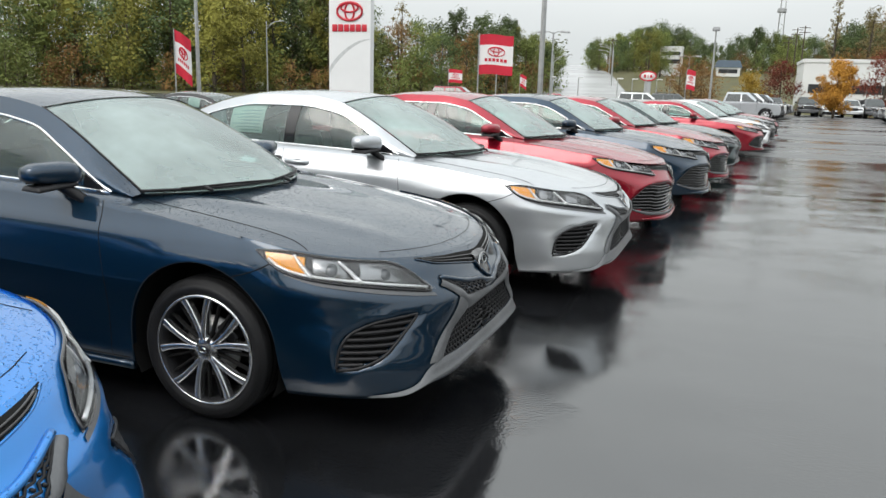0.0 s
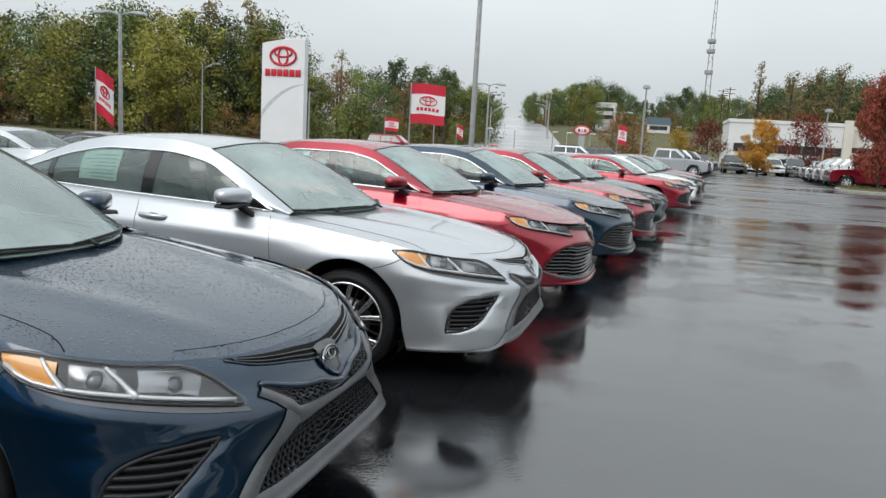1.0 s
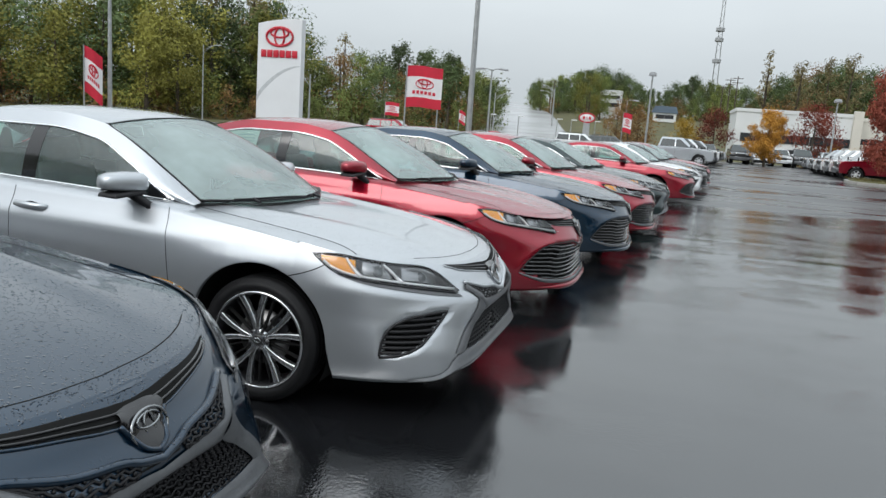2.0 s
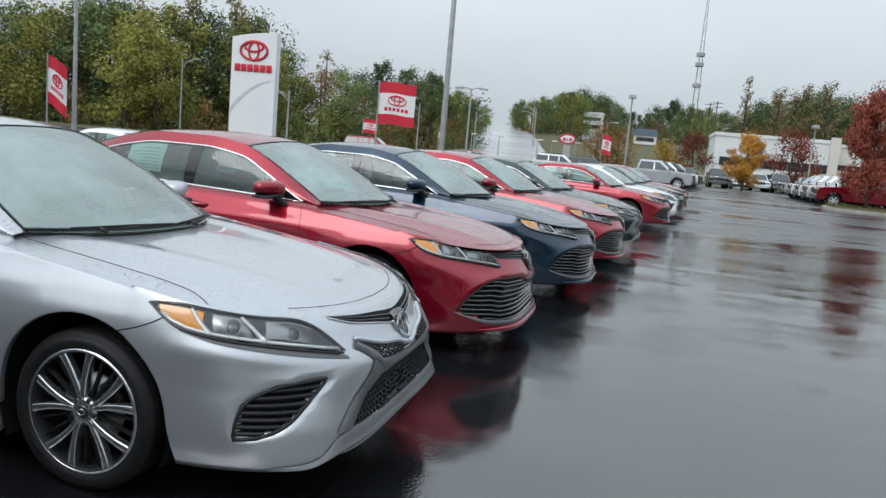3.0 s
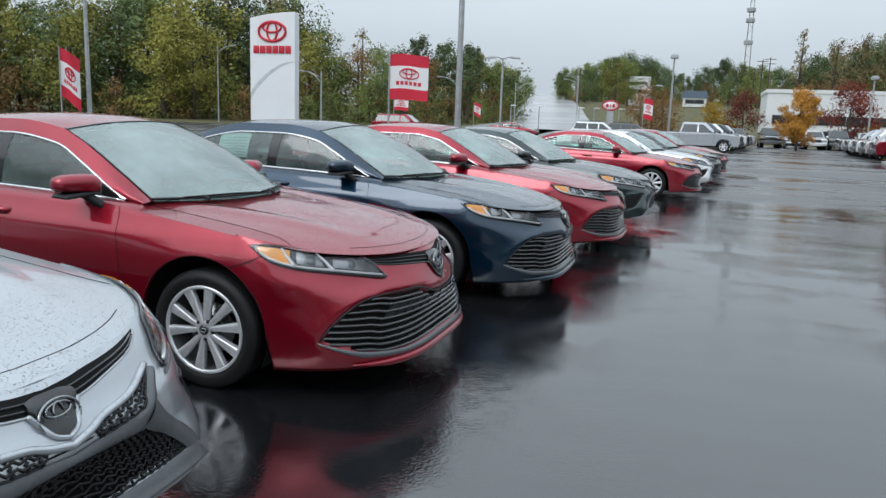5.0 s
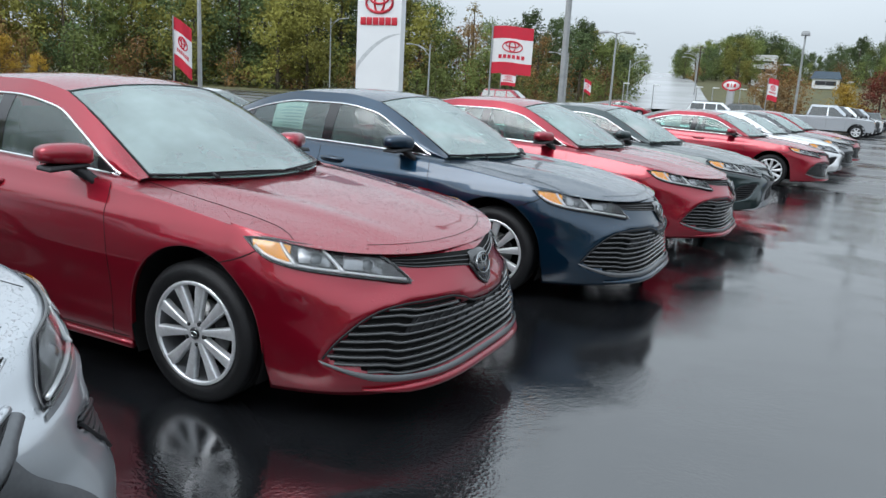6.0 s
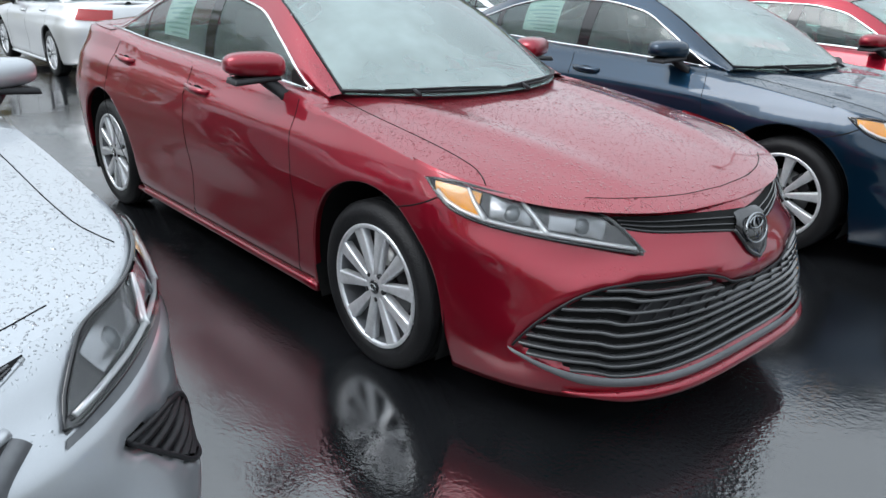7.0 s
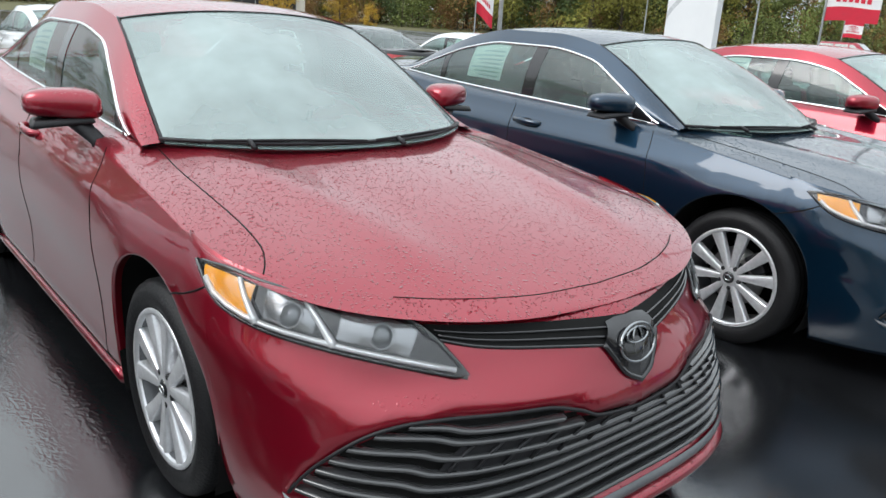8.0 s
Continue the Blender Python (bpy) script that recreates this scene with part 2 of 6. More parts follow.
LEAF = {
    "green": leaves("green_leaves", (0.150, 0.180, 0.052)),
    "dark": leaves("dark_pine_needles", (0.088, 0.122, 0.048)),
    "olive": leaves("olive_turning_leaves", (0.225, 0.215, 0.048)),
    "gold": leaves("golden_leaves", (0.44, 0.28, 0.04)),
    "orange": leaves("orange_leaves", (0.43, 0.21, 0.035)),
    "red": leaves("red_leaves", (0.20, 0.050, 0.032)),
    "brown": leaves("brown_leaves", (0.21, 0.119, 0.0448)),
    "bare": leaves("sparse_brown_leaves", (0.19, 0.158, 0.075)),
}


def wet_asphalt(name, colour):
    m = material(name, colour, 0.2, 0.0, 0.0)
    t, n, l, b = kit(m)
    tc = n.new("ShaderNodeTexCoord")

    def tex(scale, detail, rough=0.55, stretch=(1, 1, 1)):
        mp = n.new("ShaderNodeMapping")
        mp.inputs["Scale"].default_value = stretch
        l.new(tc.outputs["Object"], mp.inputs[0])
        k = n.new("ShaderNodeTexNoise")
        k.inputs["Scale"].default_value, k.inputs["Detail"].default_value, k.inputs["Roughness"].default_value = scale, detail, rough
        l.new(mp.outputs[0], k.inputs["Vector"])
        return k.outputs[0]

    def ranged(value, a, c, lo, hi):
        k = n.new("ShaderNodeMapRange")
        k.interpolation_type = "SMOOTHSTEP"
        k.inputs["From Min"].default_value, k.inputs["From Max"].default_value = a, c
        k.inputs["To Min"].default_value, k.inputs["To Max"].default_value = lo, hi
        l.new(value, k.inputs[0])
        return k.outputs[0]

    wide, mid, grain, bands = tex(0.35, 4), tex(2.2, 5), tex(150, 3, 0.7), tex(0.16, 4, 0.6, (0.22, 1.6, 1))
    ramp = n.new("ShaderNodeValToRGB")
    ramp.color_ramp.elements[0].position, ramp.color_ramp.elements[1].position = 0.3, 0.75
    ramp.color_ramp.elements[0].color = (*[c * 0.7 for c in colour], 1)
    ramp.color_ramp.elements[1].color = (*[c * 1.4 for c in colour], 1)
    l.new(mid, ramp.inputs[0])
    l.new(ramp.outputs[0], b.inputs["Base Color"])
    film = n.new("ShaderNodeMath")
    film.operation = "ADD"
    l.new(ranged(mid, 0.35, 0.7, 0.0, 0.015), film.inputs[0])
    place = n.new("ShaderNodeSeparateXYZ")  # the lot dries in bands beyond the first cars
    l.new(tc.outputs["Object"], place.inputs[0])
    dry = n.new("ShaderNodeMath")
    dry.operation = "MULTIPLY"
    l.new(ranged(bands, 0.38, 0.60, 0.07, 0.42), dry.inputs[0])
    l.new(ranged(place.outputs["Y"], 11.0, 28.0, 0.04, 1.0), dry.inputs[1])
    l.new(dry.outputs[0], film.inputs[1])
    l.new(film.outputs[0], b.inputs["Roughness"])
    b.inputs["Specular IOR Level"].default_value = 1.0
    b.inputs["IOR"].default_value = 1.74
    h = n.new("ShaderNodeMath")
    h.operation = "MULTIPLY"
    l.new(grain, h.inputs[0])
    l.new(ranged(wide, 0.46, 0.66, 0.04, 0.30), h.inputs[1])
    bp = n.new("ShaderNodeBump")
    bp.inputs["Strength"].default_value, bp.inputs["Distance"].default_value = 0.55, 0.004
    l.new(h.outputs[0], bp.inputs["Height"])
    ripple = n.new("ShaderNodeBump")
    ripple.inputs["Strength"].default_value, ripple.inputs["Distance"].default_value = 0.55, 0.0042
    chips = n.new("ShaderNodeMath")  # coarse stone shows through the water film in patches
    chips.operation = "MULTIPLY"
    l.new(tex(52, 2.0, 0.6), chips.inputs[0])
    l.new(ranged(tex(0.8, 4, 0.6), 0.44, 0.60, 0.14, 1.0), chips.inputs[1])
    l.new(chips.outputs[0], ripple.inputs["Height"])
    swell = n.new("ShaderNodeBump")  # shallow hollows of the paving, wider across the lot than along it
    swell.inputs["Strength"].default_value, swell.inputs["Distance"].default_value = 1.0, 0.016
    l.new(tex(0.9, 1.0, 0.4, (0.5, 1.3, 1)), swell.inputs["Height"])
    l.new(bp.outputs[0], swell.inputs["Normal"])
    l.new(swell.outputs[0], ripple.inputs["Normal"])
    l.new(ripple.outputs[0], b.inputs["Normal"])
    return m


ASPHALT = wet_asphalt("wet_asphalt", (0.011, 0.0115, 0.013))
ROADWET = varied("wet_road_asphalt", (0.34, 0.345, 0.35), 0.25, scale=0.12, amount=0.25, fine=3.0)
GRASS = varied("autumn_grass", (0.085, 0.080, 0.028), 0.95, scale=0.25, amount=0.5, bump=1.0, fine=8)
GRASSBLADE = varied("wet_grass_blades", (0.11, 0.095, 0.03), 0.8, scale=0.5, amount=0.5, per_island=0.6)
CRACK = varied("asphalt_crack_sealant", (0.006, 0.006, 0.006), 0.5)


# ---- mesh helpers ----
def part(name, geometry, mat, parent=None, label="", smooth=True, at=None):
    """One mesh object from (vertices, faces), under a thing or a part."""
    verts, faces = geometry
    me = bpy.data.meshes.new(name)
    me.from_pydata([tuple(float(c) for c in v) for v in verts], [], [tuple(int(i) for i in f) for f in faces])
    if smooth:
        me.shade_smooth()
    me.materials.append(mat)
    me.update()
    ob = new(name, me)
    if parent is not None:
        ob.parent = parent
    if at is not None:
        ob.matrix_basis = at
    if label:
        ob["label"] = label
    return ob


def thing(name, m, label, category, group="", kind=""):
    ob = new(name)
    ob.empty_display_size = 0.2
    ob.matrix_basis = m
    return tagged(ob, label, category, group, kind)


def joined(*geos):
    verts, faces = [], []
    for v, f in geos:
        k = len(verts)
        verts.extend(v)
        faces.extend([tuple(i + k for i in face) for face in f])
    return verts, faces


def moved(geo, m):
    return [m @ Vector(v) for v in geo[0]], geo[1]


def mirrored(geo):
    return [(v[0], -v[1], v[2]) for v in geo[0]], [tuple(reversed(f)) for f in geo[1]]


def both(geo):
    return joined(geo, mirrored(geo))


def sheet(rows, flip=False, wrap=False):
    """A quad sheet over a grid of points (rows of equal length)."""
    nr, nc = len(rows), len(rows[0])
    verts = [p for r in rows for p in r]
    faces = []
    for i in range(nr - 1):
        for j in range(nc if wrap else nc - 1):
            a, b = i * nc + j, i * nc + (j + 1) % nc
            f = (a, b, b + nc, a + nc)
            faces.append(tuple(reversed(f)) if flip else f)
    return verts, faces


def bevel_box(sx, sy, sz, b=0.01, at=(0, 0, 0), taper=1.0, seg=2):
    bm = bmesh.new()
    bmesh.ops.create_cube(bm, size=1)
    for v in bm.verts:
        k = taper if v.co.z > 0 else 1.0
        v.co = Vector((v.co.x * sx * k, v.co.y * sy * k, v.co.z * sz))
    if b:
        bmesh.ops.bevel(bm, geom=bm.edges[:], offset=b, segments=seg, affect="EDGES", profile=0.6)
    return dump(bm, at)


def dump(bm, at=(0, 0, 0)):
    bm.verts.index_update()
    geo = [v.co + Vector(at) for v in bm.verts], [tuple(v.index for v in f.verts) for f in bm.faces]
    bm.free()
    return geo


def lathe(profile, n=32, axis="z"):
    """Turn (radius, height) pairs round an axis."""
    rows = []
    for r, h in profile:
        ring = []
        for k in range(n):
            c, s = r * math.cos(2 * math.pi * k / n), r * math.sin(2 * math.pi * k / n)
            ring.append((c, s, h) if axis == "z" else (c, h, s))
        rows.append(ring)
    return sheet(rows, flip=(axis == "y"), wrap=True)


def tube(points, radius, n=8, closed=False, squash=1.0):
    """A round (or flattened) tube along points; radius may be a list."""
    pts = [Vector(p) for p in points]
    rows = []
    m = len(pts)
    for i, p in enumerate(pts):
        a = pts[(i - 1) % m] if closed or i else p
        b = pts[(i + 1) % m] if closed or i < m - 1 else p
        d = (b - a).normalized()
        side = d.cross(Vector((0, 0, 1)))
        if side.length < 1e-3:
            side = Vector((1, 0, 0))
        side.normalize()
        up = side.cross(d)
        r = radius[i] if isinstance(radius, (list, tuple)) else radius
        rows.append([p + r * (math.cos(2 * math.pi * k / n) * side + squash * math.sin(2 * math.pi * k / n) * up) for k in range(n)])
    if closed:
        rows.append(rows[0])
    geo = sheet(rows, wrap=True)
    if not closed:
        k = len(geo[0])
        geo[1].append(tuple(reversed(range(n))))
        geo[1].append(tuple(range(k - n, k)))
    return geo


def prism(outline, depth, axis="y", bevel=0.0):
    """Extrude a closed outline of (a, b) pairs symmetrically along an axis."""
    bm = bmesh.new()
    place = {"y": lambda a, b, d: (a, d, b), "x": lambda a, b, d: (d, a, b), "z": lambda a, b, d: (a, b, d)}[axis]
    f = bm.faces.new([bm.verts.new(place(a, b, -depth / 2)) for a, b in outline])
    ext = bmesh.ops.extrude_face_region(bm, geom=[f])
    for v in ext["geom"]:
        if isinstance(v, bmesh.types.BMVert):
            v.co += Vector(place(0, 0, depth))
    bmesh.ops.recalc_face_normals(bm, faces=bm.faces[:])
    if bevel:
        bmesh.ops.bevel(bm, geom=bm.edges[:], offset=bevel, segments=2, affect="EDGES", profile=0.6)
    return dump(bm)


def spline(points, x):
    """A smooth curve through (x, y) pairs in ascending order, with no overshoot."""
    n = len(points)
    if x <= points[0][0]:
        return points[0][1]
    if x >= points[-1][0]:
        return points[-1][1]
    d = [(points[i + 1][1] - points[i][1]) / (points[i + 1][0] - points[i][0]) for i in range(n - 1)]
    m = [d[0]] + [0.0 if d[i - 1] * d[i] <= 0 else 2 * d[i - 1] * d[i] / (d[i - 1] + d[i]) for i in range(1, n - 1)] + [d[-1]]
    i = max(k for k in range(n - 1) if points[k][0] <= x)
    h = points[i + 1][0] - points[i][0]
    t = (x - points[i][0]) / h
    return ((2 * t ** 3 - 3 * t ** 2 + 1) * points[i][1] + (t ** 3 - 2 * t ** 2 + t) * h * m[i]
            + (-2 * t ** 3 + 3 * t ** 2) * points[i + 1][1] + (t ** 3 - t ** 2) * h * m[i + 1])


def along(points, t):
    """A point at share t of a smooth line through points of any dimension."""
    p = [np.array(q, float) for q in points]
    lengths = [0.0]
    for a, b in zip(p, p[1:]):
        lengths.append(lengths[-1] + float(np.linalg.norm(b - a)) + 1e-9)
    s = t * lengths[-1]
    return np.array([spline([(l, q[k]) for l, q in zip(lengths, p)], s) for k in range(len(p[0]))])


# ---- the sedan's skin: plan contours by height, x ahead of the front axle, z up ----
XS, XR, WHEELBASE = 0.20, -2.95, 2.825
NOSE = [(0.14, 0.99), (0.19, 1.085), (0.24, 1.09), (0.32, 1.065), (0.45, 1.055), (0.56, 1.065), (0.64, 1.055), (0.70, 1.03), (0.76, 0.985), (0.80, 0.93), (0.9, 0.85)]
TAIL = [(0.16, -3.78), (0.3, -3.90), (0.5, -3.93), (0.7, -3.92), (0.9, -3.90), (1.06, -3.87), (1.14, -3.84)]
BOXY = [(0.16, 3.0), (0.34, 3.8), (0.45, 3.0), (0.55, 2.0), (0.65, 1.45), (0.75, 1.36), (0.9, 1.5)]
WIDE = [(0.12, 0.84), (0.2, 0.868), (0.32, 0.893), (0.5, 0.908), (0.65, 0.913), (0.76, 0.908), (0.84, 0.888), (0.93, 0.852), (1.02, 0.812), (1.12, 0.77)]
SHOULDER = [(-3.9, 1.085), (-3.5, 1.10), (-3.0, 1.085), (-2.6, 1.06), (-2.0, 1.035), (-1.2, 1.01), (-0.6, 0.985), (-0.3, 0.95), (0.0, 0.912), (0.3, 0.872), (0.5, 0.842), (0.7, 0.812), (0.85, 0.792), (0.97, 0.776)]
CREST = [(-0.6, 1.0), (-0.25, 0.992), (0.1, 0.962), (0.4, 0.922), (0.65, 0.875), (0.82, 0.83), (0.92, 0.797), (0.975, 0.775)]


CREASES = {False: [(0.0, 0.542), (0.13, 0.566), (0.27, 0.602), (0.40, 0.600), (0.48, 0.588), (0.55, 0.570), (0.65, 0.606), (0.80, 0.648), (1.0, 0.690)],
           True: [(0.0, 0.600), (0.30, 0.614), (0.45, 0.632), (0.60, 0.655), (0.80, 0.680), (1.0, 0.698)]}
FACE = {"sport": False}


def tent(x, mid, wide):
    """A sharp ridge: 1 on the line, 0 at that distance from it."""
    return max(0.0, 1 - abs(x - mid) / wide)


def bell(x, mid, wide):
    return math.exp(-((x - mid) / wide) ** 2)


def side_width(x, z):
    w = spline(WIDE, z) * (1 - 0.012 * min(1, max(0, (x + 0.2) / 0.4)))
    w += 0.014 * (bell(x, 0, 0.5) + bell(x, -WHEELBASE, 0.55)) * bell(z, 0.70, 0.16)
    w -= 0.022 * bell(x, -1.35, 0.75) * bell(z, 0.47, 0.14)
    w += 0.015 * tent(z, 0.835 - 0.028 * x, 0.075) * min(1, max(0, (-0.15 - x) / 0.5))
    w += 0.010 * tent(z, 0.265, 0.06) * min(1, max(0, (-0.4 - x) / 0.2)) * min(1, max(0, (x + 2.45) / 0.2))
    return w


def front_point(phi, z):
    """The skin at plan angle phi (0 at the nose, pi/2 where the side begins)."""
    n, q, w = spline(NOSE, z), spline(BOXY, z), side_width(XS, z)
    c = phi * 2 / math.pi
    rise = z - spline(CREASES[FACE["sport"]], c)
    d = (0.034 if FACE["sport"] else 0.026) * max(0.0, 1 - (rise / 0.075 if rise > 0 else -rise / 0.135)) * min(1, max(0.0, (1 - c) / 0.3))
    d += (0.080 if FACE["sport"] else 0.018) * math.sin(2 * phi) ** 2
    return np.array((XS + (n - XS) * math.cos(phi) ** 0.8 + d * math.cos(phi), w * math.sin(phi) ** (2 / q) + d * 0.85 * math.sin(phi), z))


def phi_of_width(w, z):
    return math.asin(min(1, (w / side_width(XS, z)) ** (spline(BOXY, z) / 2)))


def phi_of_x(x, z):
    return math.acos(min(1, max(0, (x - XS) / (spline(NOSE, z) - XS)) ** 1.25))


def rear_point(phi, z):
    n, w = spline(TAIL, z), side_width(XR, z)
    return np.array((XR + (n - XR) * math.cos(phi) ** 0.62, w * math.sin(phi) ** 0.85, z))


def skin(c, z):
    """The right-hand skin by one running column number: 0 nose, 1 end of the front corner, 2 start of the tail corner, 3 tail."""
    if c <= 1:
        return front_point(c * math.pi / 2, z)
    if c <= 2:
        x = XS + (XR - XS) * (c - 1)
        return np.array((x, side_width(x, z), z))
    return rear_point((3 - c) * math.pi / 2, z)


def skin_out(c, z, lift=0.0):
    """A point of the skin, lifted along its normal."""
    p = skin(c, z)
    if not lift:
        return p
    e = 0.004
    a = skin(min(3, c + e), z) - skin(max(0, c - e), z)
    b = skin(c, z + e) - skin(c, z - e)
    n = np.cross(a, b)
    n /= max(1e-9, np.linalg.norm(n))
    if np.dot(n, p - np.array((-1.4, 0, p[2]))) < 0:
        n = -n
    return p + lift * n


def column_of_x(x, z=0.8):
    return phi_of_x(x, z) / (math.pi / 2) if x > XS else 1 + (x - XS) / (XR - XS)


def shoulder_z(c):
    z = 0.85
    for _ in range(4):
        z = spline(SHOULDER, skin(c, z)[0])
    return z


# ---- the sedan ----
ARCH_R, HUB_Z = 0.405, 0.342


def bottom_z(c, sport=False):
    x = skin(c, 0.3)[0]
    low = 0.200 if c < 0.4 else 0.200 - 0.045 * min(1, (c - 0.4) / 0.5)
    if sport:
        low = spline([(0.0, 0.275), (0.40, 0.270), (0.50, 0.238), (0.70, 0.215), (1.0, 0.185)], c)
    if c > 1:
        low = 0.175
    if c > 2:
        low = 0.20 + 0.08 * (c - 2)
    for hub in (-0.01, -WHEELBASE):
        d = abs(x - hub)
        if d < ARCH_R:
            low = max(low, 0.358 + math.sqrt(ARCH_R ** 2 - d ** 2))
        elif d < ARCH_R + 0.02:
            low = max(low, 0.358 - (d - ARCH_R) / 0.02 * (0.358 - low))
    return low


def inside(poly, c, z):
    hit = False
    for (c1, z1), (c2, z2) in zip(poly, poly[1:] + poly[:1]):
        if (z1 > z) != (z2 > z) and c < (c2 - c1) * (z - z1) / (z2 - z1) + c1:
            hit = not hit
    return hit


# feature outlines on the skin, as (column, height)
LAMP_TOP = [(0.945, 0.846), (0.853, 0.851), (0.766, 0.838), (0.638, 0.813), (0.526, 0.792)]
LAMP_LOW = [(0.925, 0.825), (0.860, 0.765), (0.775, 0.735), (0.661, 0.712), (0.536, 0.684), (0.425, 0.655)]
GRILLE_TOP = [(0.672, 0.350), (0.640, 0.400), (0.598, 0.459), (0.530, 0.545), (0.470, 0.570), (0.402, 0.578), (0.266, 0.580), (0.170, 0.560), (0.10, 0.532), (0.0, 0.520)]
GRILLE_LOW = [(0.672, 0.342), (0.58, 0.312), (0.48, 0.292), (0.35, 0.280), (0.20, 0.272), (0.0, 0.268)]
MESH_TOP = [(0.195, 0.532), (0.10, 0.543), (0.0, 0.548)]
MESH_LOW = [(0.252, 0.362), (0.125, 0.352), (0.0, 0.347)]
VENT_TOP = [(0.700, 0.362), (0.690, 0.440), (0.666, 0.506), (0.620, 0.545), (0.581, 0.563), (0.520, 0.574), (0.467, 0.580)]
VENT_LOW = [(0.700, 0.352), (0.640, 0.365), (0.580, 0.390), (0.530, 0.425), (0.490, 0.490), (0.467, 0.572)]


def outline(top, low, n=14):
    a = [tuple(along(top, i / n)) for i in range(n + 1)]
    b = [tuple(along(low, i / n)) for i in range(n + 1)]
    return a, b


def patch(top, low, lift, nu=18, nv=6, t0=0.0, t1=1.0, v0=0.0, v1=1.0, flip=False):
    """A sheet on the skin between two feature lines."""
    rows = []
    for j in range(nv + 1):
        v = v0 + (v1 - v0) * j / nv
        row = []
        for i in range(nu + 1):
            t = t0 + (t1 - t0) * i / nu
            q = (1 - v) * along(low, t) + v * along(top, t)
            p = skin_out(q[0], q[1], lift(t, v) if callable(lift) else lift)
            row.append((p[0], -p[1], p[2]))
        rows.append(row)
    return sheet(rows, flip=flip)


def edge_line(points, lift, n=24, sub=None):
    out = []
    for i in range(n + 1):
        q = along(points, i / n)
        p = skin_out(q[0], q[1], lift)
        out.append((p[0], -p[1], p[2]))
    return out


def lift_line(line, n, lift):
    return [(p[0], -p[1], p[2]) for p in (skin_out(c, z, lift) for c, z in line)]


def across(points, lift, n=20):
    """A line over the whole nose, from the right to the left side."""
    right = edge_line(points, lift, n)
    return right + [(p[0], -p[1], p[2]) for p in reversed(right[:-1])]


def pair(name, geo, mat, parent, label=""):
    """The same piece on the right and on the left, as two parts."""
    return part(name, geo, mat, parent, label), part(name, mirrored(geo), mat, parent, label)


def body_shell(sport):
    cols = [i / 40 for i in range(40)]
    for hub in (-0.01, -WHEELBASE):
        cols += [column_of_x(hub + ARCH_R * math.sin(math.pi / 2 * k / 14), 0.5) for k in range(-14, 15)]
        cols += [column_of_x(hub + s * (ARCH_R + e), 0.5) for s in (-1, 1) for e in (0.008, 0.021)]
    cols += [1 + i / 40 for i in range(41)] + [2 + i / 18 for i in range(1, 19)]
    cols = sorted(set(round(c, 4) for c in cols))
    polys = []
    for top, low in ((MESH_TOP, MESH_LOW), (VENT_TOP, VENT_LOW)) if sport else ((GRILLE_TOP, GRILLE_LOW),):
        a, b = outline(top, low)
        polys.append(a + b[::-1])
    nr = 27
    rows = [[] for _ in range(nr + 4)]
    for c in cols:
        zb, zt = bottom_z(c, sport), shoulder_z(c)
        for k in range(nr + 1):
            z = zb + (zt - zb) * k / nr
            p = skin_out(c, z, -0.035 if any(inside(g, c, z) for g in polys) else 0.0)
            rows[k + 2].append((p[0], -p[1], p[2]))
        p = skin(c, zb)
        inward = np.array((p[0] * 0.0, 1.0, 0.0)) if c > 0.6 and c < 2.4 else np.array((-1.0 if c < 1 else 1.0, 0.3, 0.0))
        for k, (din, dz) in enumerate(((0.030, 0.012), (0.012, 0.002))):
            rows[k].append((p[0] + inward[0] * din, -max(0.0, p[1] - inward[1] * din), p[2] + dz * (1 if zb < 0.3 else 0)))
        p = skin(c, zt)
        if c < 1:
            d = (-0.012, 0.006, 0.010)
        elif c < 2.2:
            d = (0.0, 0.10, 0.018) if p[0] < -0.45 else (0.0, 0.04, -0.012)
        else:
            d = (0.04, 0.03, 0.012)
        rows[nr + 3].append((p[0] + d[0], -max(0.0, p[1] - d[1]), p[2] + d[2]))
    return both(sheet(rows, flip=True))


def rim_width(x, table=[]):
    """Half width of the shoulder line at x."""
    if not table:
        for i in range(241):
            c = i / 80
            p = skin(c, shoulder_z(c))
            table.append((p[0], p[1]))
        table.sort()
    i = min(range(len(table)), key=lambda k: abs(table[k][0] - x))
    j = min(len(table) - 1, i + 1) if table[i][0] < x else max(0, i - 1)
    (xa, wa), (xb, wb) = table[i], table[j]
    return wa if abs(xb - xa) < 1e-6 else wa + (wb - wa) * (x - xa) / (xb - xa)


def hood_z(x, f):
    """Height of the bonnet at x and share f of the half width."""
    zs, zc = spline(SHOULDER, x), spline(CREST, x)
    z = zs + (zc - zs) * (1 - abs(f) ** 2.6) + 0.0
    fade = min(1, max(0, (0.85 - x) / 0.35))
    w = abs(f) * rim_width(x)
    z += 0.013 * fade * tent(w, 0.54 - 0.15 * (x + 0.3), 0.12)
    return z - 0.004 * fade * bell(w, 0.30, 0.16)


def hood_edge(x):
    w = spline([(-0.5, 0.685), (-0.2, 0.715), (0.2, 0.728), (0.38, 0.745), (0.46, 0.775), (0.51, 0.812), (0.6, 0.9)], x)
    return min(0.985, w / max(0.05, rim_width(x)))


def hood_sheet(f0, f1, x0=-0.55, x1=0.968, nx=30, nf=22, lift=0.0):
    rows = []
    for i in range(nx + 1):
        x = x0 + (x1 - x0) * math.sin(math.pi / 2 * i / nx)
        a, b = f0(x), f1(x)
        row = []
        for j in range(nf + 1):
            f = a + (b - a) * j / nf
            row.append((x, -f * rim_width(x), hood_z(x, f) + lift))
        rows.append(row)
    return sheet(rows)


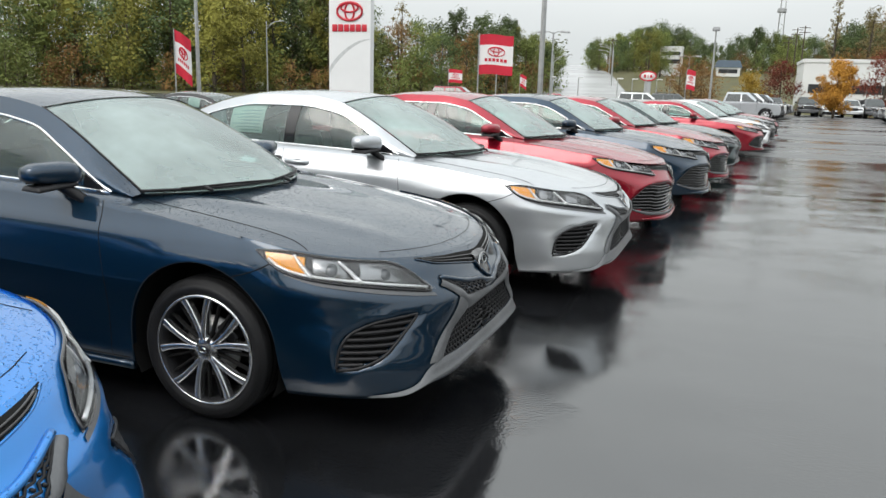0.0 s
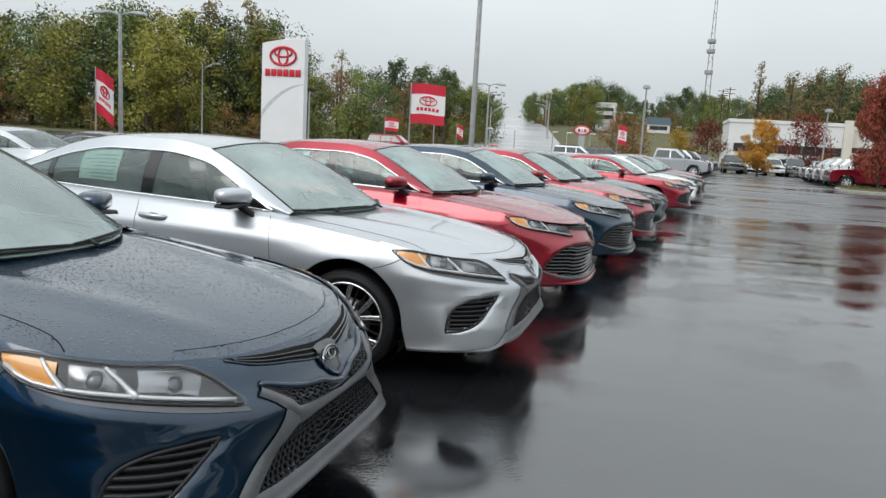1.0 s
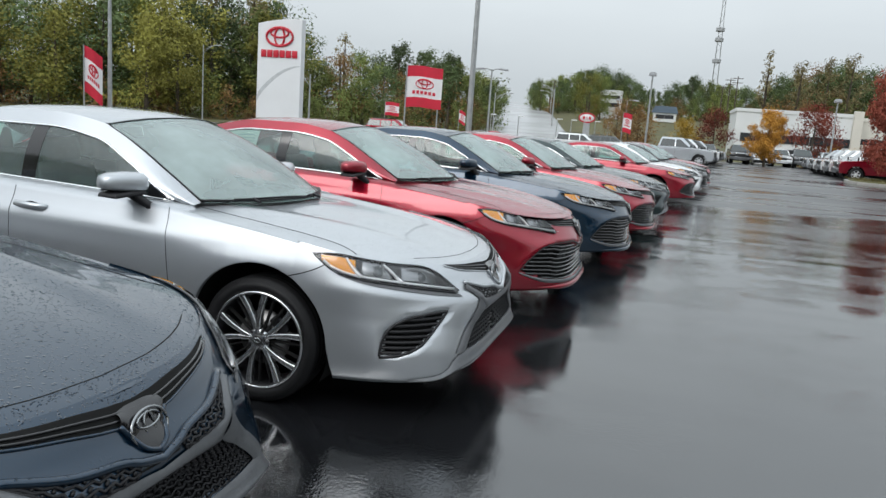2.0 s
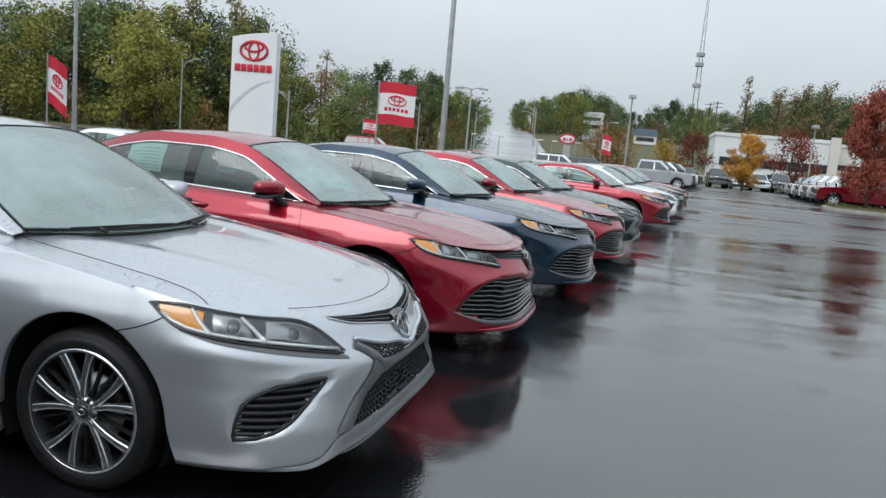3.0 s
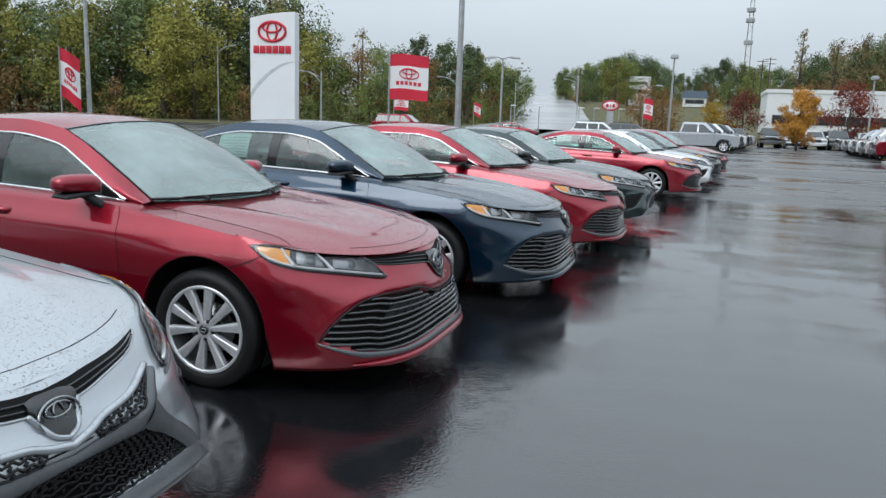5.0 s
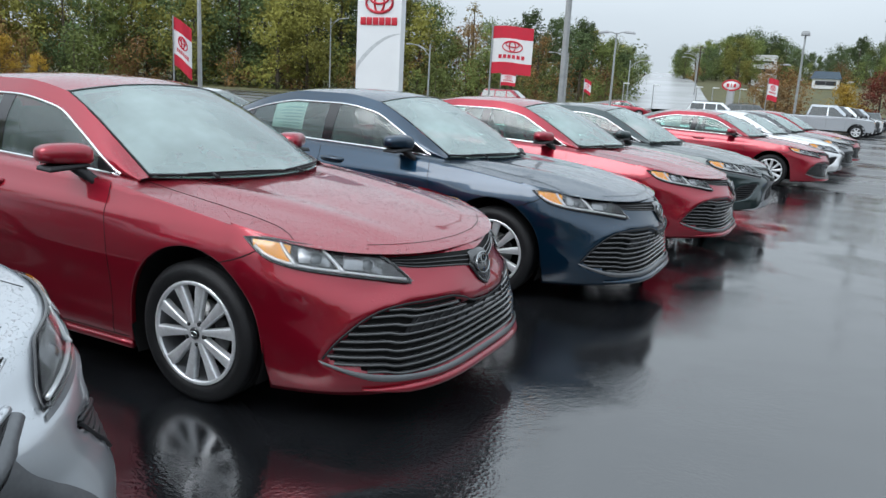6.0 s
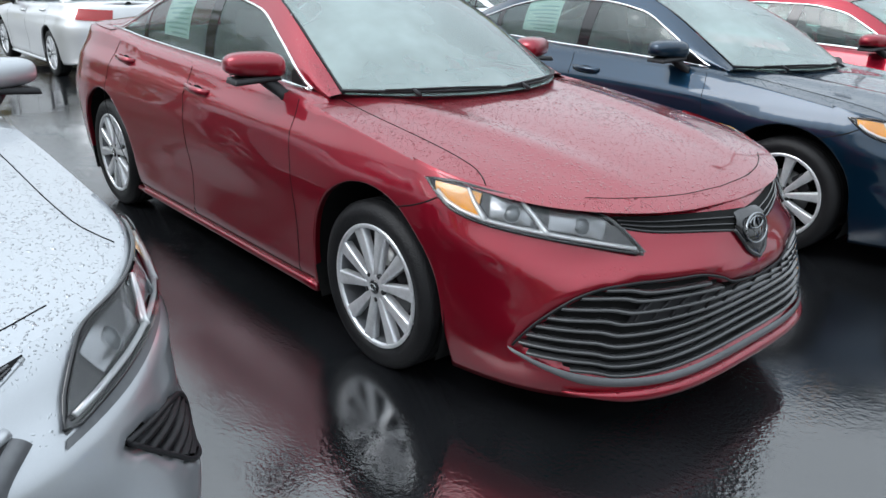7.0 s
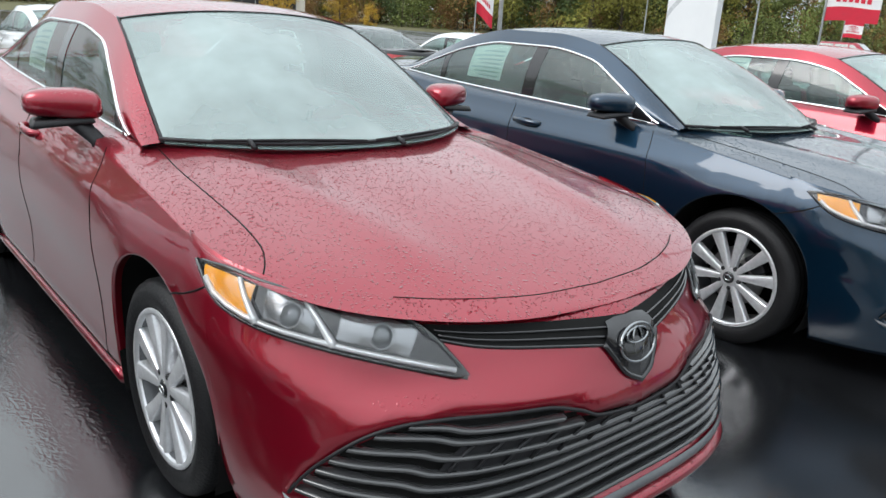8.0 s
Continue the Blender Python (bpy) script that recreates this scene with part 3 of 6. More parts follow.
def on_hood(points, lift=0.002, n=30):
    out = []
    for i in range(n + 1):
        x, w = along(points, i / n)
        out.append((x, -w, hood_z(x, w / max(0.05, rim_width(x))) + lift))
    return out


RAIL = [(-0.50, 0.680, 1.008), (-0.75, 0.648, 1.155), (-1.0, 0.608, 1.292), (-1.24, 0.570, 1.398), (-1.6, 0.568, 1.448), (-2.0, 0.566, 1.448), (-2.35, 0.560, 1.396), (-2.75, 0.566, 1.262), (-3.1, 0.585, 1.132), (-3.3, 0.620, 1.108)]


def belt(a):
    x = -0.50 - 2.80 * a
    z = spline(SHOULDER, x)
    return np.array((x, side_width(x, z) - 0.098, z + 0.018))


def rail(a):
    return along(RAIL, a)


def side_glass(a, b):
    lo, hi = belt(a), rail(a)
    p = lo + (hi - lo) * b
    p[1] += 0.035 * math.sin(math.pi * b)
    return p


def glass_top(a):
    """Share of the side height at which the glass ends below the roof rail."""
    h = np.linalg.norm(rail(a) - belt(a))
    return max(0.0, 1 - 0.092 / max(h, 0.01)) * min(1, max(0.0, (0.93 - a) / 0.13) ** 0.6)


def side_sheet(a0, a1, b0, b1, na, nb, lift=0.0):
    rows = []
    for j in range(nb + 1):
        row = []
        for i in range(na + 1):
            a = a0 + (a1 - a0) * i / na
            p = side_glass(a, b0(a) + (b1(a) - b0(a)) * j / nb)
            row.append((p[0], -p[1] - lift, p[2]))
        rows.append(row)
    return sheet(rows, flip=True)


def screen_point(j, k):
    """The windshield: j from the middle to the pillar, k from base to header."""
    edge = along(RAIL[:4], k)
    mid = np.array((-0.20 - 0.93 * k, 0.0, 1.002 + 0.450 * k + 0.055 * math.sin(math.pi * k)))
    p = mid + (edge - mid) * np.array((j ** 2.2, j, j ** 2.2))
    return p


def roof_point(j, k):
    x = -1.13 - 1.33 * k
    zc = spline([(-2.46, 1.430), (-2.1, 1.476), (-1.7, 1.492), (-1.4, 1.482), (-1.13, 1.452)], x)
    edge = along(RAIL[3:7], k)
    return np.array((x + (edge[0] - x) * j ** 2.2, edge[1] * j, zc + (edge[2] - zc) * j ** 2.4))


def rear_point_glass(j, k):
    edge = along(RAIL[6:9], k)
    mid = np.array((-2.46 - 0.80 * k, 0.0, 1.430 - 0.312 * k + 0.05 * math.sin(math.pi * k)))
    return mid + (edge - mid) * np.array((j ** 2.2, j, j ** 2.2))


def full_sheet(fn, k0, k1, nk, nj, j1=1.0, lift=0.0, flip=False):
    rows = []
    for k in range(nk + 1):
        kk = k0 + (k1 - k0) * k / nk
        row = []
        for j in range(-nj, nj + 1):
            p = fn(abs(j) / nj * j1, kk)
            row.append((p[0], -p[1] if j > 0 else p[1], p[2] + lift))
        rows.append(row)
    return sheet(rows, flip=flip)


def wheel(parent, x, side, sport):
    w = part("wheel", lathe([(0.02, 0.0), (0.07, 0.0), (0.07, -0.05), (0.02, -0.05)], 20, "y"), BLACK, parent, "black wheel hub carrier",
             at=pose(x, side * 0.842, HUB_Z) @ (Matrix.Identity(4) if side > 0 else pose(0, 0, 0, 0, 0, 180)))
    r_rim = 0.262 if sport else 0.250
    tyre = [(r_rim, 0.035), (r_rim + 0.012, 0.048), (r_rim + 0.045, 0.058), (0.310, 0.052), (0.331, 0.040), (0.341, 0.022), (0.342, -0.09), (0.339, -0.12), (0.32, -0.15), (r_rim, -0.15)]
    t = part("tyre", lathe(tyre, 56, "y"), RUBBER, w)
    part("tread", joined(*[lathe([(0.3427, h + 0.006), (0.3432, h), (0.3427, h - 0.006)], 32, "y") for h in (-0.008, -0.045, -0.082)]), SEAM, t)
    part("barrel", lathe([(r_rim + 0.002, 0.046), (r_rim - 0.010, 0.047), (r_rim - 0.016, 0.035), (r_rim - 0.022, -0.02), (r_rim - 0.026, -0.14)], 48, "y"), BLACK if sport else GREY, w)
    if sport:
        part("rim_edge", lathe([(r_rim + 0.003, 0.044), (r_rim - 0.001, 0.0485), (r_rim - 0.007, 0.0485), (r_rim - 0.009, 0.043)], 48, "y"), MACHINED, w)
    else:
        part("rim_edge", lathe([(r_rim + 0.003, 0.044), (r_rim - 0.001, 0.0485), (r_rim - 0.015, 0.0475), (r_rim - 0.018, 0.035)], 48, "y"), ALLOY, w)
    part("brake_disc", lathe([(0.02, -0.03), (0.148, -0.03), (0.148, -0.045), (0.02, -0.045)], 36, "y"), DISC, w)
    part("caliper", moved(bevel_box(0.11, 0.05, 0.07, 0.012), pose(0.0, -0.025, 0.0) @ pose(0, 0, 0, 0, 40, 0) @ pose(-0.13, 0, 0, 0, 90, 0)), BLACK, w)
    for i in range(10):
        mid, sign = 2 * math.pi * (i // 2) / 5 + 0.16, 1 if i % 2 else -1
        rows = []
        for k in range(9):
            s = k / 8
            r = 0.045 + (r_rim - 0.056) * s
            aa = mid + sign * ((0.09 + 0.19 * s) if sport else (0.27 + 0.035 * s))
            half = (0.011 + 0.007 * s ** 2) if sport else (0.014 + 0.017 * s ** 1.2)
            y = 0.040 + 0.004 * s
            cx, cz = r * math.cos(aa), r * math.sin(aa)
            tx, tz = -math.sin(aa), math.cos(aa)
            prof = ((-1.0, -0.035), (-1.0, -0.006), (-0.8, 0.0), (0.0, -0.003), (0.8, 0.0), (1.0, -0.006), (1.0, -0.035))
            rows.append([(cx + tx * half * u, y + d, cz + tz * half * u) for u, d in prof])
        part("spoke", sheet(rows), MACHINED if sport else ALLOY, w)
        if sport:
            rows = []
            for k in range(5):
                s = k / 4
                r = 0.05 + (r_rim - 0.06) * s
                aa = mid + sign * 0.48
                cx, cz = r * math.cos(aa), r * math.sin(aa)
                tx, tz = -math.sin(aa), math.cos(aa)
                rows.append([(cx + tx * 0.006 * u, 0.018 + d, cz + tz * 0.006 * u) for u, d in ((-1, -0.02), (-0.8, 0), (0.8, 0), (1, -0.02))])
            part("dark_spoke", sheet(rows), WELL, w)
    part("hub_ring", lathe([(0.062, 0.020), (0.060, 0.034), (0.045, 0.040), (0.030, 0.041)], 28, "y"), MACHINED if sport else ALLOY, w)
    part("hub_cap", lathe([(0.031, 0.036), (0.030, 0.043), (0.020, 0.047), (0.001, 0.048)], 24, "y"), GLOSSBLACK, w)
    part("cap_oval", moved(tube([(0.018 * math.cos(2 * math.pi * k / 20), 0.048, 0.012 * math.sin(2 * math.pi * k / 20)) for k in range(20)], 0.002, 5, True), Matrix.Identity(4)), CHROME, w)
    nuts = [moved(lathe([(0.011, 0.0), (0.011, 0.012), (0.001, 0.014)], 8, "y"), pose(0.054 * math.cos(1.257 * i + 0.79), 0.028, 0.054 * math.sin(1.257 * i + 0.79))) for i in range(5)]
    part("bolt_circle", joined(*nuts), BLACK, w)
    return w


def seat(parent, x, y, wide=0.5):
    s = part("seat", joined(
        moved(bevel_box(0.50, wide, 0.14, 0.05), pose(x, y, 0.52, 0, -6, 0)),
        moved(bevel_box(0.13, wide * 0.94, 0.62, 0.05, taper=0.9), pose(x - 0.30, y, 0.84, 0, -18, 0)),
        moved(bevel_box(0.09, min(0.27, wide), 0.17, 0.04), pose(x - 0.42, y, 1.20, 0, -12, 0))), CLOTH, parent, "dark cloth seat with a head restraint")
    return s


def headlight(parent, side, sport):
    """One headlight: dark bowl, reflectors, amber lamp, chrome line and a clear lens."""
    def s(geo):
        return geo if side < 0 else mirrored(geo)
    bowl = part("headlight", s(patch(LAMP_TOP + [(0.425, 0.665)], LAMP_LOW, 0.0015, 22, 6)), GLOSSBLACK, parent, "headlight with an amber turn lamp under a clear lens")
    part("turn_signal", s(patch(LAMP_TOP + [(0.425, 0.665)], LAMP_LOW, lambda t, v: 0.005 + 0.006 * math.sin(math.pi * v), 12, 6, 0.05, 0.295, 0.16, 0.86)), AMBER, bowl, "amber turn lamp")
    top = LAMP_TOP + [(0.425, 0.665)]
    for t0, t1, depth in ((0.34, 0.51, 0.012), (0.58, 0.80, 0.012)):
        part("reflector", s(patch(top, LAMP_LOW, lambda t, v: 0.004 + depth * (1 - abs(2 * v - 1)) * math.sin(math.pi * (t - t0) / (t1 - t0)), 12, 8, t0, t1, 0.26, 0.86)), REFLECTOR, bowl, "silver reflector")
        q = 0.5 * along(LAMP_LOW, t0 * 0.45 + t1 * 0.55) + 0.5 * along(top, t0 * 0.45 + t1 * 0.55)
        p0, p1 = skin_out(q[0], q[1], 0.004), skin_out(q[0], q[1], 0.03)
        n = Vector((p1[0] - p0[0], -(p1[1] - p0[1]), p1[2] - p0[2])).to_track_quat("Z", "Y").to_matrix().to_4x4()
        place = Matrix.Translation((p0[0], -p0[1], p0[2])) @ n
        part("projector_ring", s(moved(lathe([(0.034, 0.0), (0.033, 0.008), (0.030, 0.009), (0.029, 0.003)], 24), place)), REFLECTOR, bowl)
        part("projector_lens", s(moved(lathe([(0.030, 0.003), (0.025, 0.009), (0.015, 0.013), (0.001, 0.015)], 24), place)), PROJECTOR, bowl, "grey round projector lens")
    low = [along(LAMP_LOW, 0.06 + 0.90 * i / 12) + np.array((0, 0.014)) for i in range(13)]
    part("chrome_line", s(tube(lift_line(low, 13, 0.012), 0.0075, 6)), SATIN, bowl)
    for ta, tb in ((0.22, 0.34), (0.46, 0.60)):
        line = [(1 - v) * along(LAMP_LOW, tb) + v * along(top, ta) for v in [0.10 + 0.8 * i / 8 for i in range(9)]]
        part("chrome_blade", s(tube(lift_line(line, 9, 0.012), [0.006 + 0.006 * i / 8 for i in range(9)][::-1], 6)), SATIN, bowl)
    lens = part("lens", s(patch(LAMP_TOP + [(0.425, 0.665)], LAMP_LOW, 0.022, 22, 6, 0.0, 1.0)), LENS, bowl, "clear plastic lens")
    lens.visible_shadow = False
    ring = lift_line([along(LAMP_TOP + [(0.425, 0.665)], i / 26) for i in range(27)] + [along(LAMP_LOW, 1 - i / 26) for i in range(1, 26)], 0, 0.008)
    part("surround", s(tube(ring, 0.006, 6, True)), GLOSSBLACK, bowl)
    return bowl


def emblem(parent):
    """A plain oval badge leaning back with the nose."""
    place = pose(1.052, 0, 0.690, 0, -16, 0)
    ring = [(0, 0.072 * math.cos(2 * math.pi * k / 32), 0.051 * math.sin(2 * math.pi * k / 32)) for k in range(32)]
    e = part("emblem", moved(tube(ring, 0.0042, 8, True), place), SMOKED, parent, "plain chrome oval badge")
    rows = [[(-0.004, 0.064 * r * math.cos(2 * math.pi * k / 28), 0.045 * r * math.sin(2 * math.pi * k / 28)) for k in range(28)] for r in (1.0, 0.5, 0.02)]
    part("badge_plate", moved(sheet(rows, wrap=True, flip=True), place), GLOSSBLACK, e)
    part("inner_oval", moved(tube([(0, 0.020 * math.cos(2 * math.pi * k / 24), 0.042 * math.sin(2 * math.pi * k / 24)) for k in range(24)], 0.004, 6, True), place), SMOKED, e)
    part("cross_oval", moved(tube([(0, 0.045 * math.cos(2 * math.pi * k / 24), 0.020 + 0.020 * math.sin(2 * math.pi * k / 24)) for k in range(24)], 0.004, 6, True), place), SMOKED, e)
    return e


def mirror_unit(parent, side):
    bm = bmesh.new()
    bmesh.ops.create_uvsphere(bm, u_segments=20, v_segments=12, radius=1.0)
    for v in bm.verts:
        k = Vector([math.copysign(abs(c) ** 0.62, c) for c in v.co])
        out = 0.5 + 0.5 * k.y * side
        tall = (0.078 - 0.020 * out) if k.z > 0 else 0.040
        v.co = Vector((k.x * (0.092 - 0.022 * out) - 0.030 * out, k.y * 0.130, k.z * tall + 0.014 * out))
        if v.co.x < -0.060:
            v.co.x = -0.060
    turn = pose(-0.84, side * 0.898, 1.086, 0, 0, side * 10)
    cap = part("mirror", moved(dump(bm), turn), PAINT, parent, "body-coloured door mirror")
    stalk = [(-0.82, side * 0.862, 1.052), (-0.79, side * 0.838, 1.015), (-0.755, side * 0.812, 0.985), (-0.735, side * 0.800, 0.962)]
    part("mirror_base", joined(tube(stalk, [0.048, 0.036, 0.032, 0.042], 10, squash=0.75), moved(bevel_box(0.150, 0.215, 0.026, 0.011, taper=0.9), turn @ pose(-0.005, side * 0.006, -0.040, side * -5, 0, 0))), BLACK, cap, "black mirror foot")
    part("mirror_glass", moved(bevel_box(0.004, 0.19, 0.085, 0.001, (-0.063, 0, 0.012)), turn), CHROME, cap)
    return cap


def sedan(sport, sticker=True):
    FACE["sport"] = sport
    car = thing("sedan", Matrix.Identity(4), "parked sedan wet with rain on dark asphalt", "car", "sedans parked in a row")
    part("body", body_shell(sport), PAINT, car)
    pair("fender_top", hood_sheet(hood_edge, lambda x: 1.0, -0.55, 0.52, 26, 5), PAINT, car)
    part("hood", both(hood_sheet(lambda x: 0.0, lambda x: hood_edge(x) if x < 0.5 else 1.0)), PAINT, car, "hood beaded with rain")
    for side in (1, -1):
        geo = tube(on_hood([(-0.5, 0.685), (-0.2, 0.715), (0.2, 0.728), (0.38, 0.745), (0.46, 0.775), (0.50, 0.80)], -0.0006), 0.0026, 5)
        part("hood_gap", geo if side < 0 else mirrored(geo), SEAM, car)
    lip = [(0.735, 0.575), (0.80, 0.46), (0.85, 0.33), (0.883, 0.18), (0.895, 0.0)]
    right = on_hood(lip, -0.0006)
    part("hood_front_gap", tube(right + [(p[0], -p[1], p[2]) for p in reversed(right[:-1])], 0.0022, 5), SEAM, car)
    # doors: gaps, handles, sill
    for side in (1, -1):
        for x0, x1, zt, bow in ((-0.55, -0.60, 0.985, 0.03), (-1.62, -1.66, 1.01, 0.02), (-2.50, -2.72, 1.05, -0.12)):
            line = []
            for i in range(25):
                k = i / 24
                z = 0.23 + (zt - 0.23) * k
                x = x0 + (x1 - x0) * k + bow * math.sin(math.pi * k)
                line.append((x, side * side_width(x, z), z))
            part("door_gap", tube(line, 0.002, 5), SEAM, car)
        sill = [(x, side * (side_width(x, 0.235) + 0.001), 0.235) for x in [-0.45 - 0.1 * i for i in range(21)]]
        part("door_bottom_gap", tube(sill, 0.002, 5), SEAM, car)
        sk = [(x, side * (side_width(x, 0.19) + 0.004), 0.195) for x in [-0.43 - 0.1 * i for i in range(21)]]
        part("side_skirt", tube(sk, 0.022, 8), PAINT, car)
        for hx, hz in ((-1.50, 0.915), (-2.52, 0.965)):
            w = side_width(hx, hz)
            h = part("door_handle", tube([(hx + 0.11, side * (w - 0.002), hz - 0.006), (hx + 0.08, side * (w + 0.024), hz - 0.003), (hx, side * (w + 0.033), hz), (hx - 0.09, side * (w + 0.026), hz + 0.004), (hx - 0.115, side * (w - 0.002), hz + 0.006)], [0.012, 0.014, 0.015, 0.014, 0.012], 8, squash=1.3), PAINT, car, "body-coloured door handle")
            part("handle_cup", moved(lathe([(0.045, 0.004), (0.03, 0.0025), (0.001, 0.002)], 16, "y"), pose(hx, side * (w - 0.001), hz - 0.01, 0, 0, 0 if side > 0 else 180) @ Matrix.Diagonal((1.5, 1, 0.7, 1))), SEAM, h)
        gap = [(0.895, 0.80), (0.93, 0.775), (0.97, 0.748), (1.0, 0.726), (1.008, 0.716)]
        line = lift_line([along(gap, i / 12) for i in range(13)], 13, 0.0)
        part("bumper_gap", tube([(p[0], p[1] if side < 0 else -p[1], p[2]) for p in line], 0.003, 5), SEAM, car)
        mirror_unit(car, side)
    # greenhouse
    part("roof", full_sheet(roof_point, 0, 1, 16, 10, flip=True), PAINT, car)
    part("headliner", full_sheet(roof_point, 0, 1, 10, 6, 0.98, -0.03), LINER, car)
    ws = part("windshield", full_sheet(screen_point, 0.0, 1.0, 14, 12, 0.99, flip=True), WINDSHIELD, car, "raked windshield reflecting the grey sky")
    ws.visible_shadow = False
    band = []
    for i in range(41):
        k = i / 40
        p = screen_point(0.99, k)
        band.append((p[0], -p[1], p[2] + 0.002))
    pair("windshield_edge", tube(band, 0.006, 6, squash=0.5), BLACK, car)
    head = [screen_point(abs(j) / 12 * 0.99, 0.985) * np.array((1, 1 if j < 0 else -1, 1)) + np.array((0, 0, 0.002)) for j in range(-12, 13)]
    part("windshield_header", tube(head, 0.006, 6, squash=0.5), BLACK, car)
    for k0, k1, j0, j1 in ((0.93, 1.0, 0.0, 0.985), (0.0, 0.06, 0.0, 0.985), (0.0, 1.0, 0.925, 0.985)):
        rows = []
        for k in range(13):
            kk = k0 + (k1 - k0) * k / 12
            rows.append([screen_point(j0 + (j1 - j0) * j / 8, kk) * np.array((1, -1, 1)) + np.array((0, 0, -0.004)) for j in range(9)])
        pair("glass_border", sheet(rows), FRIT, car)
    cowl = [screen_point(abs(j) / 14 * 1.0, 0.03) * np.array((1, 1 if j < 0 else -1, 1)) + np.array((0.012, 0, 0.0)) for j in range(-14, 15)]
    part("cowl", tube(cowl, 0.013, 8, squash=0.5), BLACK, car, "black cowl panel below the windshield")
    for y0, y1 in ((0.55, 0.02), (-0.02, -0.54)):
        pts = [screen_point(abs(y0 + (y1 - y0) * i / 10) / 0.68, 0.022 + 0.012 * math.sin(math.pi * i / 10)) for i in range(11)]
        arm = [(p[0] + 0.016, y0 + (y1 - y0) * i / 10, p[2] + 0.010) for i, p in enumerate(pts)]
        part("wiper", joined(tube(arm, 0.0055, 6), tube([arm[8], (arm[8][0] + 0.05, arm[8][1], arm[8][2] - 0.02)], 0.009, 6)), BLACK, car, "black wiper blade")
    part("mirror_mount", moved(bevel_box(0.05, 0.11, 0.07, 0.015), pose(-1.02, 0, 1.345, 0, -30, 0)), BLACK, car)
    part("rear_view_mirror", moved(bevel_box(0.03, 0.24, 0.07, 0.015), pose(-1.05, 0, 1.29, 0, 10, 0)), BLACK, car)
    rw = part("rear_window", full_sheet(rear_point_glass, 0, 1, 12, 10, 0.99, flip=True), GLASS, car)
    rw.visible_shadow = False
    for side in (1, -1):
        def s(geo):
            return geo if side < 0 else mirrored(geo)
        part("pillar_frame", s(side_sheet(0.0, 1.0, glass_top, lambda a: 1.0, 60, 4)), PAINT, car)
        for name, a0, a1 in (("front_window", 0.055, 0.405), ("rear_door_window", 0.435, 0.725), ("quarter_window", 0.738, 0.925)):
            pane = part(name, s(side_sheet(a0, a1, lambda a: 0.0, glass_top, 26, 8)), GLASS, car)
            pane.visible_shadow = False
            if sticker and name == "rear_door_window":
                tri = part("window_sticker", s(side_sheet(0.52, 0.64, lambda a: 0.16, lambda a: 0.74, 6, 6, -0.006)), PAPER, car, "white paper price sticker")
                for q in range(7):
                    part("print_line", s(side_sheet(0.53, 0.60 + 0.03 * ((q * 7) % 3) / 2, lambda a: 0.20 + 0.07 * q, lambda a: 0.225 + 0.07 * q, 3, 1, -0.004)), PRINT, tri)
        for a0, a1 in ((0.402, 0.438), (0.722, 0.741)):
            part("pillar_cover", s(side_sheet(a0, a1, lambda a: 0.0, glass_top, 4, 8, 0.003)), GLOSSBLACK, car)
        loop = [side_glass(0.05 + 0.885 * i / 50, glass_top(0.05 + 0.885 * i / 50)) for i in range(51)] + [side_glass(0.935 - 0.885 * i / 30, 0.0) for i in range(1, 31)]
        part("window_trim", tube([(p[0], side * (p[1] + 0.004), p[2]) for p in loop], 0.0085, 6, True), CHROME, car, "chrome strip round the side windows")
        part("sail_panel", s(side_sheet(0.058, 0.115, lambda a: 0.0, glass_top, 5, 4, 0.004)), BLACK, car)
    # trunk
    rows = []
    for i in range(15):
        x = -3.0 - 0.86 * i / 14
        row = []
        for j in range(-10, 11):
            f = abs(j) / 10
            z = spline(SHOULDER, x) + 0.012 + (0.035 + 0.012 * bell(x, -3.8, 0.08)) * (1 - f ** 2.6)
            row.append((x + 0.05 * f * f * (x < -3.5), math.copysign(rim_width(x) - 0.03, -j) * f if j else 0.0, z))
        rows.append(row)
    part("trunk_lid", sheet(rows), PAINT, car)
    for side in (1, -1):
        lamp = []
        for j in range(7):
            row = []
            for i in range(13):
                c = 2.42 + 0.42 * i / 12
                z = 0.88 + 0.16 * j / 6 - 0.02 * i / 12
                p = skin_out(c, z, 0.012)
                row.append((p[0], side * p[1], p[2]))
            lamp.append(row)
        part("tail_light", sheet(lamp, flip=side < 0), REDLENS, car, "red tail light")
    # cabin
    part("dashboard", joined(moved(bevel_box(0.40, 1.24, 0.10, 0.04), pose(-0.68, 0, 0.95, 0, 4, 0)), moved(bevel_box(0.2, 1.26, 0.3, 0.04), pose(-0.82, 0, 0.80))), DASH, car, "dark dashboard")
    part("steering_wheel", moved(tube([(0, 0.18 * math.cos(2 * math.pi * k / 28), 0.18 * math.sin(2 * math.pi * k / 28)) for k in range(28)], 0.014, 8, True), pose(-0.98, 0.36, 0.92, 0, -25, 0)), BLACK, car)
    part("steering_boss", moved(joined(bevel_box(0.05, 0.14, 0.10, 0.02), bevel_box(0.02, 0.32, 0.03, 0.008)), pose(-0.97, 0.36, 0.92, 0, -25, 0)), BLACK, car)
    for y in (0.36, -0.36):
        seat(car, -1.35, y)
    seat(car, -2.28, 0.0, 1.25)
    part("cabin_floor", bevel_box(3.3, 1.5, 0.06, 0.02, (-1.75, 0, 0.36)), DASH, car)
    part("firewall", bevel_box(0.05, 1.40, 0.62, 0.02, (-0.40, 0, 0.66)), WELL, car)
    part("parcel_shelf", bevel_box(0.7, 1.2, 0.04, 0.01, (-2.95, 0, 1.04)), DASH, car)
    part("underbody", bevel_box(4.3, 1.15, 0.06, 0.02, (-1.45, 0, 0.235)), WELL, car)
